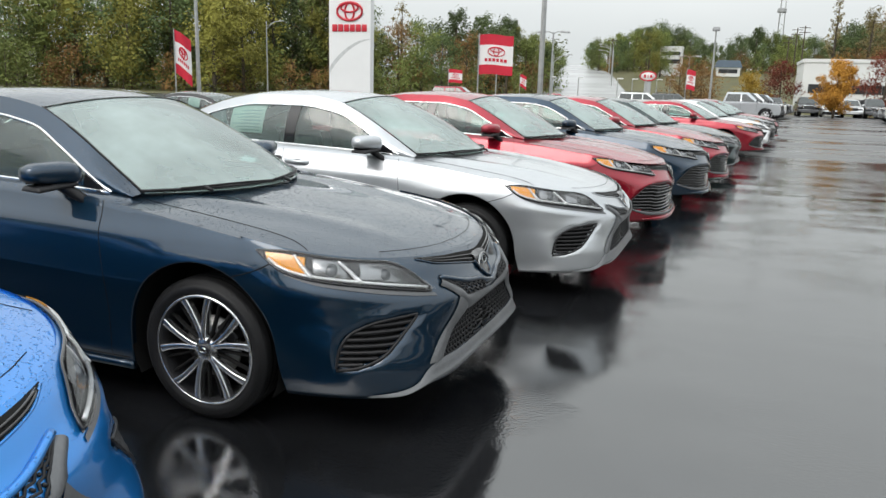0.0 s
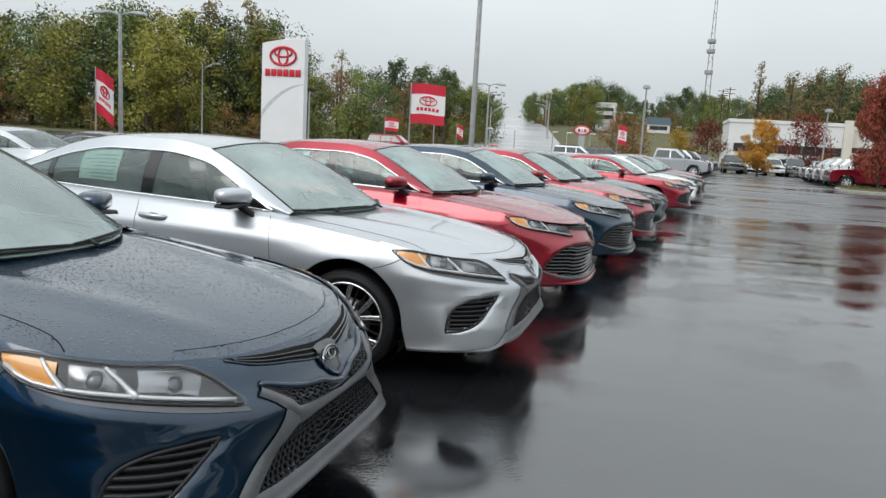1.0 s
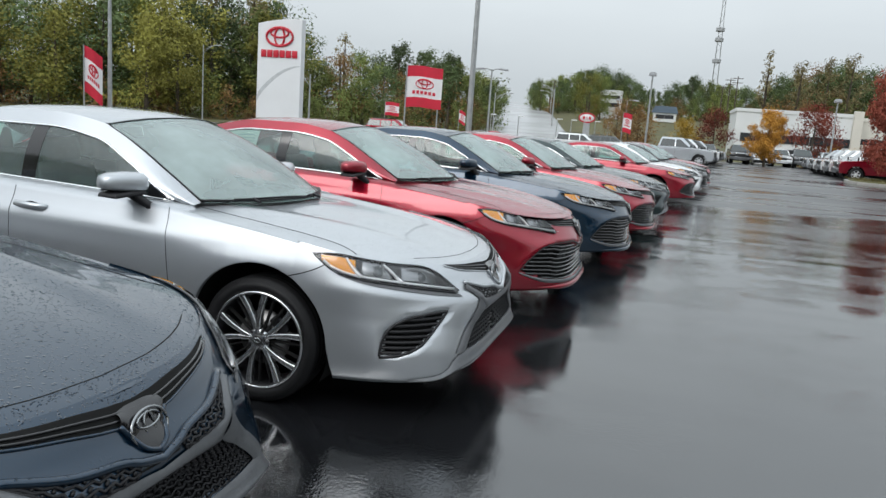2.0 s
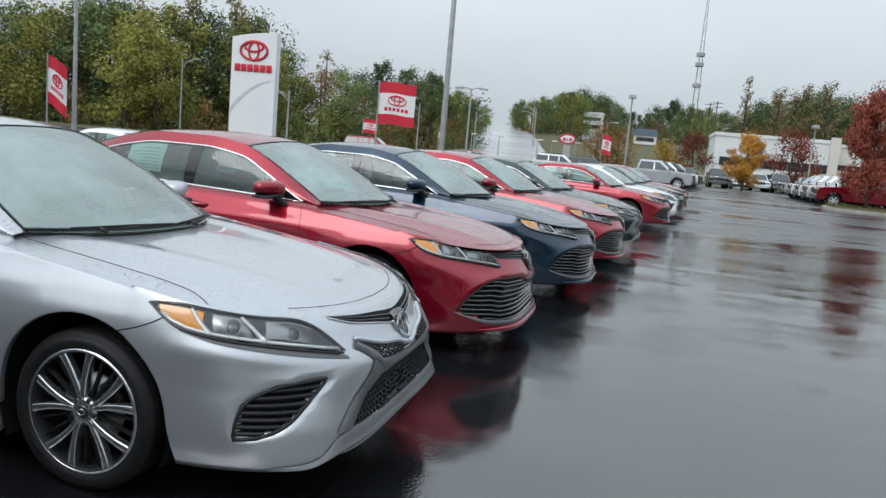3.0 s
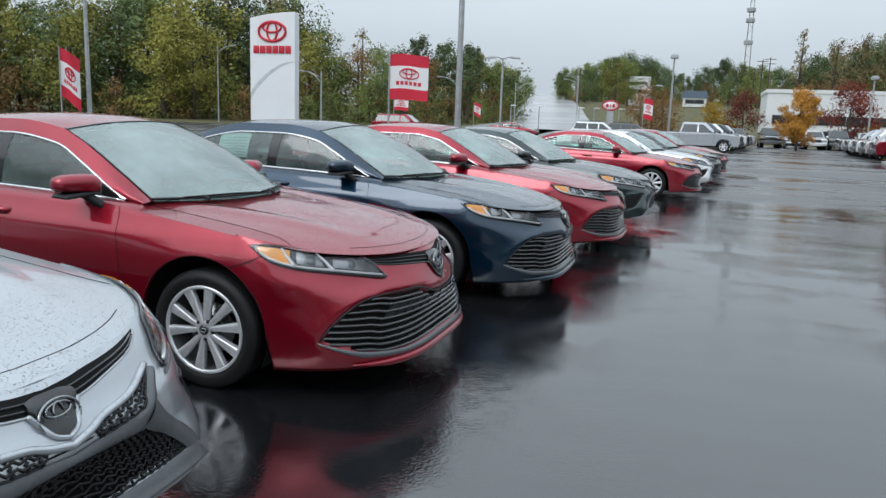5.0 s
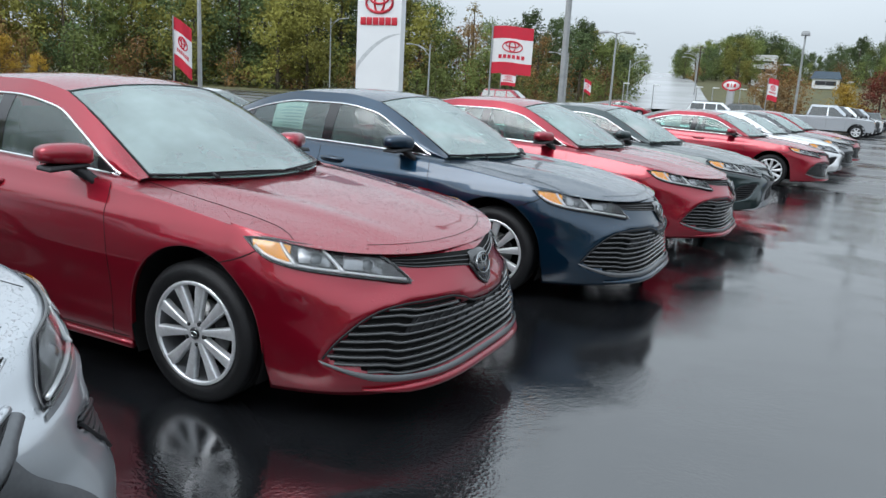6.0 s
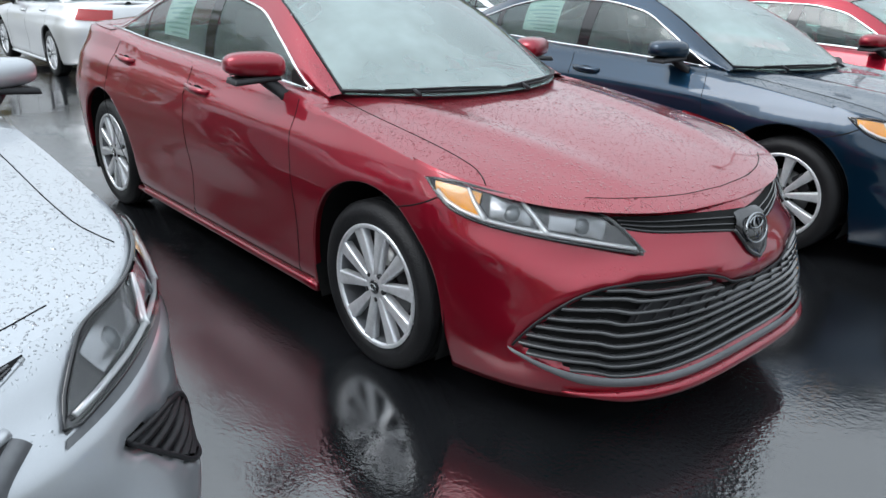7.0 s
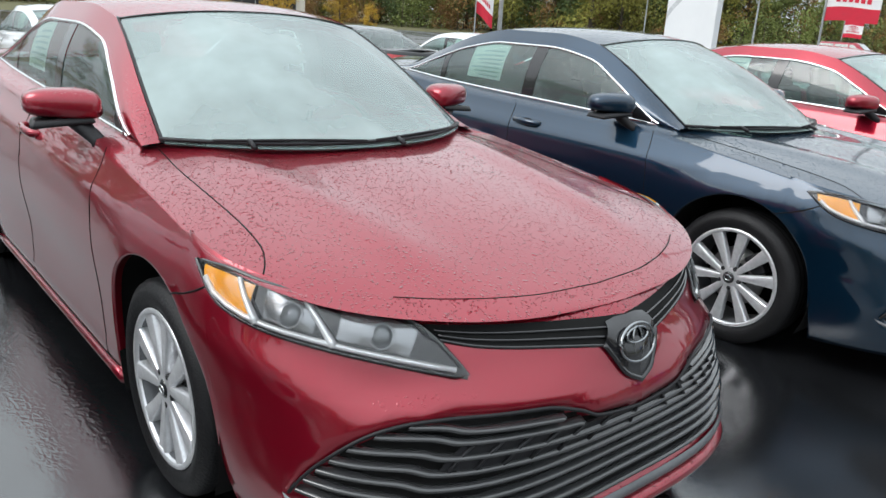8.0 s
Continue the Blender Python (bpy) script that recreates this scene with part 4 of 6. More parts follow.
    for x in (-0.01, -WHEELBASE):
        for side in (1, -1):
            arc = [[(x + 0.415 * math.cos(math.pi * k / 20), side * y, 0.358 + 0.415 * math.sin(math.pi * k / 20)) for k in range(-3, 24)] for y in (0.885, 0.55)]
            part("wheel_well", sheet(arc), WELL, car)
            part("well_wall", bevel_box(0.82, 0.02, 0.60, 0.0, (x, side * 0.545, 0.47)), WELL, car)
            wheel(car, x + 0.005, side, sport)
    # face
    for side in (1, -1):
        headlight(car, side, sport)
    if sport:
        slot_top = [(0.426, 0.792), (0.30, 0.776), (0.20, 0.768), (0.12, 0.760), (0.0, 0.755)]
        slot_low = [(0.426, 0.786), (0.36, 0.756), (0.25, 0.732), (0.15, 0.712), (0.0, 0.700)]
        cup_low = [(0.125, 0.712), (0.060, 0.642), (0.0, 0.626)]
    else:
        slot_top = [(0.505, 0.772), (0.40, 0.766), (0.25, 0.760), (0.12, 0.754), (0.0, 0.750)]
        slot_low = [(0.490, 0.745), (0.40, 0.722), (0.25, 0.706), (0.15, 0.694), (0.0, 0.670)]
        cup_low = [(0.145, 0.694), (0.070, 0.618), (0.0, 0.590)]
    slot = part("upper_grille", both(patch(slot_top, slot_low, 0.003, 22, 4)), WELL, car, "black upper grille slot")
    for v in (0.30, 0.62):
        line = [(1 - v) * along(slot_low, 0.05 + 0.95 * i / 24) + v * along(slot_top, 0.05 + 0.95 * i / 24) for i in range(25)]
        right = lift_line(line, 25, 0.006)
        part("slat", tube(right + [(p[0], -p[1], p[2]) for p in reversed(right[:-1])], 0.004, 6), GLOSSBLACK, slot)
    edge = lift_line([along(slot_low, i / 30) for i in range(31)], 0, 0.002)
    part("slot_lip", tube(edge + [(p[0], -p[1], p[2]) for p in reversed(edge[:-1])], 0.005, 6), PAINT if sport else GLOSSBLACK, slot)
    cup_top = [(0.120, 0.742), (0.07, 0.748), (0.0, 0.748)]
    part("emblem_surround", both(patch(cup_top, cup_low, lambda t, v: 0.006 + 0.010 * math.sin(math.pi * v), 10, 8)), GLOSSBLACK, car)
    edge = lift_line([along(cup_low, i / 20) for i in range(21)], 0, 0.006)
    part("badge_cup_rim", tube(edge + [(p[0], -p[1], p[2]) for p in reversed(edge[:-1])], 0.008, 6), PAINT if sport else GLOSSBLACK, car)
    emblem(car)
    if sport:
        sport_face(car)
    else:
        plain_face(car)
    return car


def plain_face(car):
    """The wide grille of horizontal bars."""
    g = part("grille", both(patch(GRILLE_TOP, GRILLE_LOW, -0.028, 30, 10)), WELL, car, "wide black grille with horizontal bars")
    levels = [0.300, 0.333, 0.366, 0.399, 0.432, 0.465, 0.500, 0.535, 0.560]
    for k, z in enumerate(levels):
        ends = [c for c in [0.66 - 0.004 * i for i in range(166)] if spline(sorted((z0, c0) for c0, z0 in GRILLE_TOP[:6]), z) > c and z < spline(sorted((c0, z0) for c0, z0 in GRILLE_TOP), c) - 0.006 and z > spline(sorted((c0, z0) for c0, z0 in GRILLE_LOW), c) + 0.004]
        if len(ends) < 12:
            continue
        a, b = ends[0], ends[-1]
        rows = []
        for i in range(41):
            c = a + (b - a) * i / 40
            step = 0.016 / (1 + math.exp(-(c - 0.40) * 75)) - 0.010
            z2 = z + step * 0.9
            rows.append([tuple(skin_out(c, z2 + dz, d) * np.array((1, -1, 1))) for dz, d in ((-0.008, -0.026), (-0.007, 0.002), (-0.003, 0.006), (0.004, 0.002), (0.007, -0.026))])
        if b < 0.02:
            geo = both(sheet(rows))
            part("bar", geo, BARS, g)
        else:
            part("bar", sheet(rows), BARS, g)
            part("bar", mirrored(sheet(rows)), BARS, g)
    bar_top = [(0.36, 0.520), (0.2, 0.522), (0.0, 0.505)]
    bar_low = [(0.36, 0.462), (0.2, 0.460), (0.0, 0.456)]
    part("impact_bar", both(patch(bar_top, bar_low, -0.006, 14, 4)), BLACK, g)
    for i in range(-6, 7):
        c = abs(i) / 6 * 0.34
        line = [tuple(skin_out(c, z, -0.002) * np.array((1, -1 if i < 0 else 1, 1))) for z in (0.455, 0.49, 0.52)]
        part("divider", tube(line, 0.005, 5), BLACK, g)
    right = lift_line([along(GRILLE_TOP, i / 40) + np.array((0.002, 0.006)) for i in range(41)], 0, 0.003)
    part("grille_brow", tube(right + [(p[0], -p[1], p[2]) for p in reversed(right[:-1])], 0.005, 6), BLACK, car)
    lowtop = [(0.69, 0.350), (0.58, 0.316), (0.48, 0.296), (0.35, 0.284), (0.20, 0.276), (0.0, 0.272)]
    lowbot = [(0.66, 0.325), (0.56, 0.285), (0.48, 0.262), (0.35, 0.254), (0.20, 0.248), (0.0, 0.245)]
    part("lower_trim", both(patch(lowtop, lowbot, lambda t, v: 0.006 + 0.006 * math.sin(math.pi * v), 26, 4)), GREY, car, "grey trim strip under the grille")
    lip = [tuple(skin_out(0.55 * (1 - i / 20), 0.222, 0.010) * np.array((1, -1, 1))) for i in range(21)]
    part("front_lip", tube(lip + [(p[0], -p[1], p[2]) for p in reversed(lip[:-1])], [0.004 + 0.018 * min(1, i / 7, (40 - i) / 7) for i in range(41)], 8, squash=1.0), PAINT, car)


def honeycomb(top, low, lift, nu, nv, mat, parent, both_sides=True):
    """Staggered cells of black bars over a grille."""
    bars = []
    for j in range(nv + 1):
        v = j / nv
        line = []
        for i in range(nu * 2 + 1):
            t = i / (nu * 2)
            vv = min(1, max(0, v + (0.5 / nv) * (0.5 if (i + j) % 2 else -0.5)))
            q = (1 - vv) * along(low, t) + vv * along(top, t)
            line.append(tuple(skin_out(q[0], q[1], lift) * np.array((1, -1, 1))))
        bars.append(tube(line, 0.0055, 4))
        if j < nv:
            for i in range(j % 2, nu * 2 + 1, 2):
                t = i / (nu * 2)
                pts = []
                for vv in (v + 0.25 / nv, v + 0.75 / nv):
                    q = (1 - vv) * along(low, t) + vv * along(top, t)
                    pts.append(tuple(skin_out(q[0], q[1], lift) * np.array((1, -1, 1))))
                bars.append(tube(pts, 0.0055, 4))
    geo = joined(*bars)
    pair("honeycomb", geo, mat, parent, "black honeycomb mesh")


def sport_face(car):
    """The mesh grille in a grey frame, with slatted side vents."""
    g = part("grille", both(patch(MESH_TOP, MESH_LOW, -0.028, 20, 8)), WELL, car, "black mesh grille in a grey frame")
    honeycomb(MESH_TOP, MESH_LOW, -0.006, 11, 8, BLACK, g)
    up_top = [(0.376, 0.698), (0.25, 0.655), (0.15, 0.640), (0.09, 0.622), (0.0, 0.606)]
    up_low = [(0.374, 0.690), (0.30, 0.635), (0.25, 0.602), (0.17, 0.594), (0.10, 0.590), (0.0, 0.580)]
    u = part("upper_mesh", both(patch(up_top, up_low, -0.002, 16, 4)), WELL, car, "black mesh under the nose")
    honeycomb(up_top[:4], up_low[:5], 0.003, 8, 3, BLACK, u)
    edge = lift_line([along(up_top, i / 30) for i in range(31)], 0, 0.004)
    part("beak_lip", tube(edge + [(p[0], -p[1], p[2]) for p in reversed(edge[:-1])], 0.013, 8), PAINT, car)
    bar_low = [(0.388, 0.668), (0.300, 0.604), (0.215, 0.548), (0.195, 0.532), (0.10, 0.541), (0.0, 0.546)]
    part("crossbar", both(patch(up_low, bar_low, lambda t, v: 0.006 + 0.010 * math.sin(math.pi * v), 24, 6)), GREY, car, "grey crossbar under the badge")
    leg_out = [(0.305, 0.611), (0.292, 0.555), (0.290, 0.495), (0.308, 0.430), (0.335, 0.358)]
    leg_in = [(0.200, 0.540), (0.200, 0.525), (0.212, 0.480), (0.230, 0.420), (0.252, 0.358)]
    pair("grille_leg", patch(leg_out, leg_in, lambda t, v: 0.006 + 0.010 * math.sin(math.pi * v), 14, 6), GREY, car)
    lip_top = [(0.60, 0.244), (0.468, 0.266), (0.40, 0.292), (0.33, 0.345), (0.25, 0.362), (0.125, 0.354), (0.0, 0.349)]
    lip_low = [(0.62, 0.232), (0.50, 0.246), (0.40, 0.270), (0.30, 0.280), (0.15, 0.282), (0.0, 0.282)]
    part("front_lip", both(patch(lip_top, lip_low, lambda t, v: 0.006 + 0.024 * (1 - v) ** 0.7 * min(1, v * 8) * min(1, t * 4), 26, 8)), GREY, car, "grey front lip")
    shade_top = [(0.86, 0.757), (0.775, 0.730), (0.661, 0.707), (0.536, 0.679), (0.42, 0.650)]
    shade_low = [(0.86, 0.752), (0.775, 0.718), (0.661, 0.692), (0.536, 0.663), (0.41, 0.636)]
    pair("lamp_trim", patch(shade_top, shade_low, 0.004, 18, 2), GREY, car)
    for side in (1, -1):
        def s(geo):
            return geo if side < 0 else mirrored(geo)
        vent = part("side_vent", s(patch(VENT_TOP, VENT_LOW, -0.028, 16, 8)), WELL, car, "black slatted bumper vent")
        left_edge, right_edge = sorted((z, q) for q, z in VENT_TOP), sorted((z, q) for q, z in VENT_LOW)
        for k in range(7):
            z = 0.376 + 0.028 * k
            a, b = spline(left_edge, z), spline(right_edge, z)
            rows = []
            for i in range(13):
                q = a + (b - a) * i / 12
                rows.append([tuple(skin_out(q, z + dz + 0.010 * i / 12, d) * np.array((1, -1, 1))) for dz, d in ((-0.009, -0.026), (-0.008, -0.001), (0.004, 0.002), (0.008, -0.026))])
            part("slat", s(sheet(rows)), BLACK, vent)
        ring = [along(VENT_TOP, i / 20) for i in range(21)] + [along(VENT_LOW, 1 - i / 20) for i in range(21)]
        part("vent_rim", s(tube(lift_line(ring, 0, 0.0), 0.007, 6, True)), BLACK, vent)


def park(proto, m, colour, label, group=""):
    """A copy of a built vehicle in its own colour."""
    car = copy_thing(proto, m)
    tagged(car, label, "", group)
    for o in car.children_recursive:
        o.color = (*colour, 1)
    return car


# ---- ground and the wet lot ----
def lot_z(y, x=0.0):
    """The lot falls away gently beyond the first cars; a shallow drain runs behind the row."""
    fall = spline([(7, 0.0), (9, -0.006), (12, -0.035), (14.5, -0.065), (17.2, -0.115), (20, -0.16), (25.4, -0.21), (48, -0.225), (60, -0.345), (95, -0.75)], max(7, min(y, 95)))
    drain = spline([(-24, 0.0), (-18.5, -0.18), (-11, -0.18), (-7, 0.0)], max(-24, min(x, -7)))
    return fall + drain * max(0.0, min(1.0, (27 - y) / 5))


def ground_z(x, y):
    """Level lot; banks rise beyond it towards the road's crest."""
    d = math.hypot(x, y)
    az = math.degrees(math.atan2(x, y)) if d > 1 else 0.0
    rise = spline([(95, 0.0), (130, 1.0), (200, 5.6), (330, 10.8), (600, 13.0)], d)
    left = min(1, max(0.35, (az + 30) / 14)) if -180 < az < 90 else 0.35
    bed = 0.5 * min(1.0, max(0.0, (105 - d) / 12))  # the bed below the paving
    return (rise * left if abs(az) < 100 else 0.0) + lot_z(y) - 0.05 - bed


rings = [0, 10, 25, 40, 60, 80, 95, 105, 115, 130, 145, 160, 180, 200, 230, 265, 300, 330, 400, 600, 1000, 2000, 4500]
rows = [[(r * math.sin(2 * math.pi * k / 120), r * math.cos(2 * math.pi * k / 120), ground_z(r * math.sin(2 * math.pi * k / 120), r * math.cos(2 * math.pi * k / 120)) if r < 900 else 8.0) for k in range(120)] for r in rings]
tagged(part("ground", sheet(rows, wrap=True, flip=True), GRASS), "autumn grass reaching to the horizon", "ground", "", "structure")
xs = [-75 + 5 * i for i in range(11)] + [-24, -21.5, -18.5, -16, -13.5, -11, -9, -7] + [-5 + 5 * i for i in range(17)]
ys = [-60 + 5 * j for j in range(13)] + [2 + 2 * j for j in range(30)] + [65 + 5 * j for j in range(7)]
tagged(part("pavement", sheet([[(x, y, lot_z(y, x)) for x in xs] for y in ys], flip=True), ASPHALT), "wet black asphalt of the car lot, mirroring the cars", "pavement", "", "structure")


def road_edge(side):
    out = []
    for d, a0, a1 in ((104, -16.5, -6.4), (118, -14.6, -7.2), (130, -13.7, -7.7), (150, -13.3, -8.2), (175, -13.0, -8.7), (200, -12.7, -9.2), (240, -12.5, -9.9), (285, -12.25, -10.4), (330, -12.1, -10.8), (420, -12.0, -11.0)):
        a = radians(a0 if side < 0 else a1)
        x, y = d * math.sin(a), d * math.cos(a)
        out.append((x, y))
    return out


le, re = road_edge(-1), road_edge(1)
rows = [[(a[0] + (b[0] - a[0]) * k / 6, a[1] + (b[1] - a[1]) * k / 6, max(ground_z(*a), ground_z(*b)) + 0.6) for k in range(7)] for a, b in zip(le, re)]
tagged(part("road", sheet(rows), ROADWET), "wet grey road climbing to a crest between trees", "road", "", "structure")
# tar-filled cracks of the lot
random.seed(5)
for x, y, ang, n in ((2.2, 31, 70, 14), (5.6, 33, 130, 16), (8.4, 30, 140, 12), (11, 38, 60, 14), (3.4, 24, 20, 7)):
    pts, a = [], radians(ang)
    for k in range(n):
        pts.append((x, y, lot_z(y) + 0.003))
        a += random.uniform(-0.35, 0.35)
        x, y = x + 0.5 * math.cos(a), y + 0.5 * math.sin(a)
    tagged(part("pavement_crack", tube(pts, [0.012 + 0.01 * random.random() for _ in pts], 5, squash=0.2), CRACK), "dark tar-filled crack in the wet asphalt", "crack", "", "structure")

NAVY, SILVER, RED, DKGREEN, WHITEP, BLUE, GREYP, BLACKP = (0.0034, 0.023, 0.050), (0.475, 0.50, 0.53), (0.275, 0.0055, 0.0205), (0.020, 0.036, 0.038), (0.78, 0.79, 0.80), (0.008, 0.21, 0.62), (0.07, 0.074, 0.078), (0.006, 0.006, 0.007)
SPORT, PLAIN = sedan(True), sedan(False)
ROW = [
    (SPORT, -2.52, 0.86, BLUE, "bright blue sedan with a sport mesh grille, wet with rain"),
    (SPORT, -2.22, 3.60, NAVY, "dark navy sedan with black machined wheels, beaded with rain"),
    (SPORT, -1.90, 6.30, SILVER, "silver sedan with a grey mesh grille and slatted vents, wet"),
    (PLAIN, -1.745, 9.04, RED, "dark red sedan with a wide barred grille and silver wheels, wet"),
    (PLAIN, -1.44, 11.76, NAVY, "dark navy sedan with a wide barred grille and silver wheels, wet"),
    (PLAIN, -1.22, 14.48, RED, "dark red sedan with chrome window trim, wet with rain"),
    (SPORT, -1.04, 17.20, DKGREEN, "dark grey-green sedan with a mesh grille, wet with rain"),
    (PLAIN, -0.41, 23.8, RED, "dark red sedan beyond an empty bay, wet with rain"),
    (SPORT, -0.15, 26.5, WHITEP, "white sedan with a dark mesh grille, wet with rain"),
    (PLAIN, 0.11, 29.2, GREYP, "grey sedan beside a white one, wet with rain"),
    (PLAIN, 0.31, 31.9, RED, "dark red sedan at the end of the row, wet"),
]
for proto, x, y, colour, label in ROW:
    park(proto, pose(x, y, lot_z(y)), colour, label, "sedans parked in a row")


# ---- trucks and utility vehicles ----
def far_wheel(parent, x, side, half, r=0.39, dark=False):
    w = part("wheel", lathe([(0.02, 0.02), (0.62 * r, 0.0), (0.62 * r, 0.02), (0.70 * r, 0.03), (0.93 * r, 0.035), (r, 0.0), (r, -0.20), (0.6 * r, -0.24)], 28, "y"), RUBBER, parent,
             at=pose(x, side * (half - 0.03), r) @ (Matrix.Identity(4) if side > 0 else pose(0, 0, 0, 0, 0, 180)))
    mat = BLACK if dark else ALLOY
    spokes = [moved(bevel_box(0.56 * r, 0.03, 0.075, 0.008), pose(0, 0.02, 0, 0, 60 * k, 0) @ pose(0.30 * r, 0, 0)) for k in range(6)]
    part("rim", joined(lathe([(0.66 * r, 0.028), (0.62 * r, 0.022), (0.58 * r, 0.0)], 28, "y"), lathe([(0.16 * r, 0.03), (0.14 * r, 0.045), (0.01, 0.05)], 16, "y"), *spokes), mat, w)


def skin_of(rows):
    """A closed loft through rings of equal length, capped at both ends."""
    geo = sheet(rows, wrap=True)
    n, k = len(rows[0]), len(geo[0])
    geo[1].append(tuple(reversed(range(n))))
    geo[1].append(tuple(range(k - n, k)))
    return geo


def body_outline(front, back, axle_f, axle_r, hood, deck, cowl, rear_cab, r, floor=0.42):
    pts = [(front - 0.05, floor), (front, 0.62), (front, hood - 0.22), (front - 0.10, hood - 0.05), (front - 0.35, hood), (cowl, hood + 0.09), (rear_cab, deck + 0.01), (back + 0.06, deck), (back, deck - 0.06), (back, 0.62), (back + 0.08, floor + 0.02)]
    for axle in (axle_r, axle_f):
        pts += [(axle - (r + 0.08) * math.cos(math.pi * k / 10), 0.40 + (r + 0.08) * math.sin(math.pi * k / 10)) for k in range(11)]
    return pts


def truck(kind):
    """A pickup or a utility vehicle, nose towards +x, its front axle at x = 0."""
    half = 0.98
    pick = kind == "pickup"
    ob = thing("pickup_truck" if pick else "suv", Matrix.Identity(4), "parked vehicle", "pickup" if pick else "SUV")
    back, wheelbase = (-4.75, -3.55) if pick else (-3.85, -2.80)
    deck = 1.20 if pick else 1.12
    hood = 1.14 if pick else 1.04
    bm_pts = body_outline(0.95, back, 0.0, wheelbase, hood, deck, -0.45, -0.55, 0.40)
    part("body", prism(bm_pts, 2 * half, "y", 0.035), PAINT, ob, smooth=False)
    x0, x1, t0, t1, top = (-0.40, -2.85, -1.15, -2.62, 1.86) if pick else (-0.35, back + 0.10, -1.10, back + 0.45, 1.72)
    rings = []
    for k in range(6):
        s = k / 5
        w, z = half - 0.05 - 0.20 * s ** 1.3, deck - 0.02 + (top - deck) * s
        a, b = x0 + (t0 - x0) * s, x1 + (t1 - x1) * s
        rings.append([(a, -w * 0.88, z), (a - 0.12, -w, z), (b + 0.06, -w, z), (b, -w * 0.9, z), (b, w * 0.9, z), (b + 0.06, w, z), (a - 0.12, w, z), (a, w * 0.88, z)])
    last = rings[-1]
    rings.append([(p[0] * 0.96 + (t0 + t1) * 0.02, p[1] * 0.90, p[2] + 0.045) for p in last])
    part("cab", skin_of(rings), PAINT, ob)

    def pane(name, corners):
        rows = [[tuple(np.array(a) + (np.array(b) - np.array(a)) * i / 3) for i in range(4)] for a, b in (corners[:2], (corners[3], corners[2]))]
        part(name, sheet(rows), DARKGLASS, ob)

    def wall(x, s, side):
        w = half - 0.05 - 0.20 * s ** 1.3 + 0.020
        return (x, side * w, deck - 0.02 + (top - deck) * s)
    cuts = [(-0.72, -1.62), (-1.70, x1 + 0.16)] if pick else [(-0.70, -1.55), (-1.63, -2.45), (-2.53, x1 + 0.16)]
    for side in (1, -1):
        for k, (a, b) in enumerate(cuts):
            front_lean = 0.62 if k == 0 else 0.0
            rear_lean = 0.14 if k == len(cuts) - 1 else 0.0
            pane("side_window", [wall(a, 0.12, side), wall(b, 0.12, side), wall(b + rear_lean, 0.88, side), wall(a - front_lean, 0.88, side)])
        part("door_mirror", bevel_box(0.10, 0.20, 0.17, 0.04, (-0.62, side * (half + 0.12), deck + 0.14)), BLACK if pick else PAINT, ob)
        for hx in ([-1.45, -2.45] if pick else [-1.35, -2.3]):
            part("door_handle", bevel_box(0.20, 0.03, 0.03, 0.008, (hx, side * (half + 0.004), deck - 0.16)), PAINT, ob)
        for gx in ([-0.62, -1.66, -2.78] if pick else [-0.60, -1.58, -2.45]):
            part("door_gap", bevel_box(0.008, 0.006, 0.62, 0.0, (gx, side * half, deck - 0.34)), SEAM, ob)
        lamp = part("headlight", bevel_box(0.16, 0.42, 0.17, 0.03, (0.885, side * 0.70, hood - 0.17)), REFLECTOR, ob, "clear headlight")
        part("turn_signal", bevel_box(0.10, 0.05, 0.12, 0.01, (0.86, side * 0.93, hood - 0.17)), AMBER, lamp)
        part("tail_light", bevel_box(0.06, 0.16, 0.34, 0.02, (back + 0.01, side * 0.88, deck - 0.26)), REDLENS, ob, "red tail light")
        for x in (0.0, wheelbase):
            far_wheel(ob, x, side, half, dark=False)
            part("wheel_well", moved(lathe([(0.47, -0.02), (0.47, -0.35)], 28, "y"), pose(x, side * (half - 0.03), 0.40) @ (Matrix.Identity(4) if side > 0 else pose(0, 0, 0, 0, 0, 180))), WELL, ob)
    w0, w1 = (half - 0.05) * 0.86, (half - 0.25) * 0.86
    pane("windshield", [(x0 - 0.06, -w0, deck + 0.06), (x0 - 0.06, w0, deck + 0.06), (t0 + 0.06, w1, top - 0.03), (t0 + 0.06, -w1, top - 0.03)])
    pane("rear_window", [(x1 + 0.01, w0, deck + 0.16), (x1 + 0.01, -w0, deck + 0.16), (t1 - 0.03, -w1, top - 0.08), (t1 - 0.03, w1, top - 0.08)])
    g = part("grille", bevel_box(0.06, 0.92, 0.34, 0.03, (0.94, 0, hood - 0.24)), BLACK, ob, "black front grille")
    part("grille_surround", tube([(0.968, y, hood - 0.24 + z) for y, z in ((-0.47, -0.17), (-0.47, 0.12), (-0.40, 0.17), (0.40, 0.17), (0.47, 0.12), (0.47, -0.17))], 0.025, 6, True), CHROME if pick else BLACK, g)
    for z in (-0.10, 0.0, 0.10):
        part("bar", bevel_box(0.03, 0.88, 0.02, 0.005, (0.972, 0, hood - 0.24 + z)), GREY, g)
    part("front_bumper", joined(bevel_box(0.16, 1.90, 0.22, 0.05, (0.97, 0, 0.60)), bevel_box(0.10, 1.3, 0.12, 0.03, (0.99, 0, 0.46))), GREY if pick else PAINT, ob, "grey front bumper")
    part("rear_bumper", bevel_box(0.16, 1.86, 0.18, 0.04, (back - 0.04, 0, 0.62)), CHROME if pick else PAINT, ob)
    part("underbody", bevel_box(4.6 if pick else 3.9, 1.5, 0.16, 0.02, (back / 2 + 0.4, 0, 0.40)), WELL, ob)
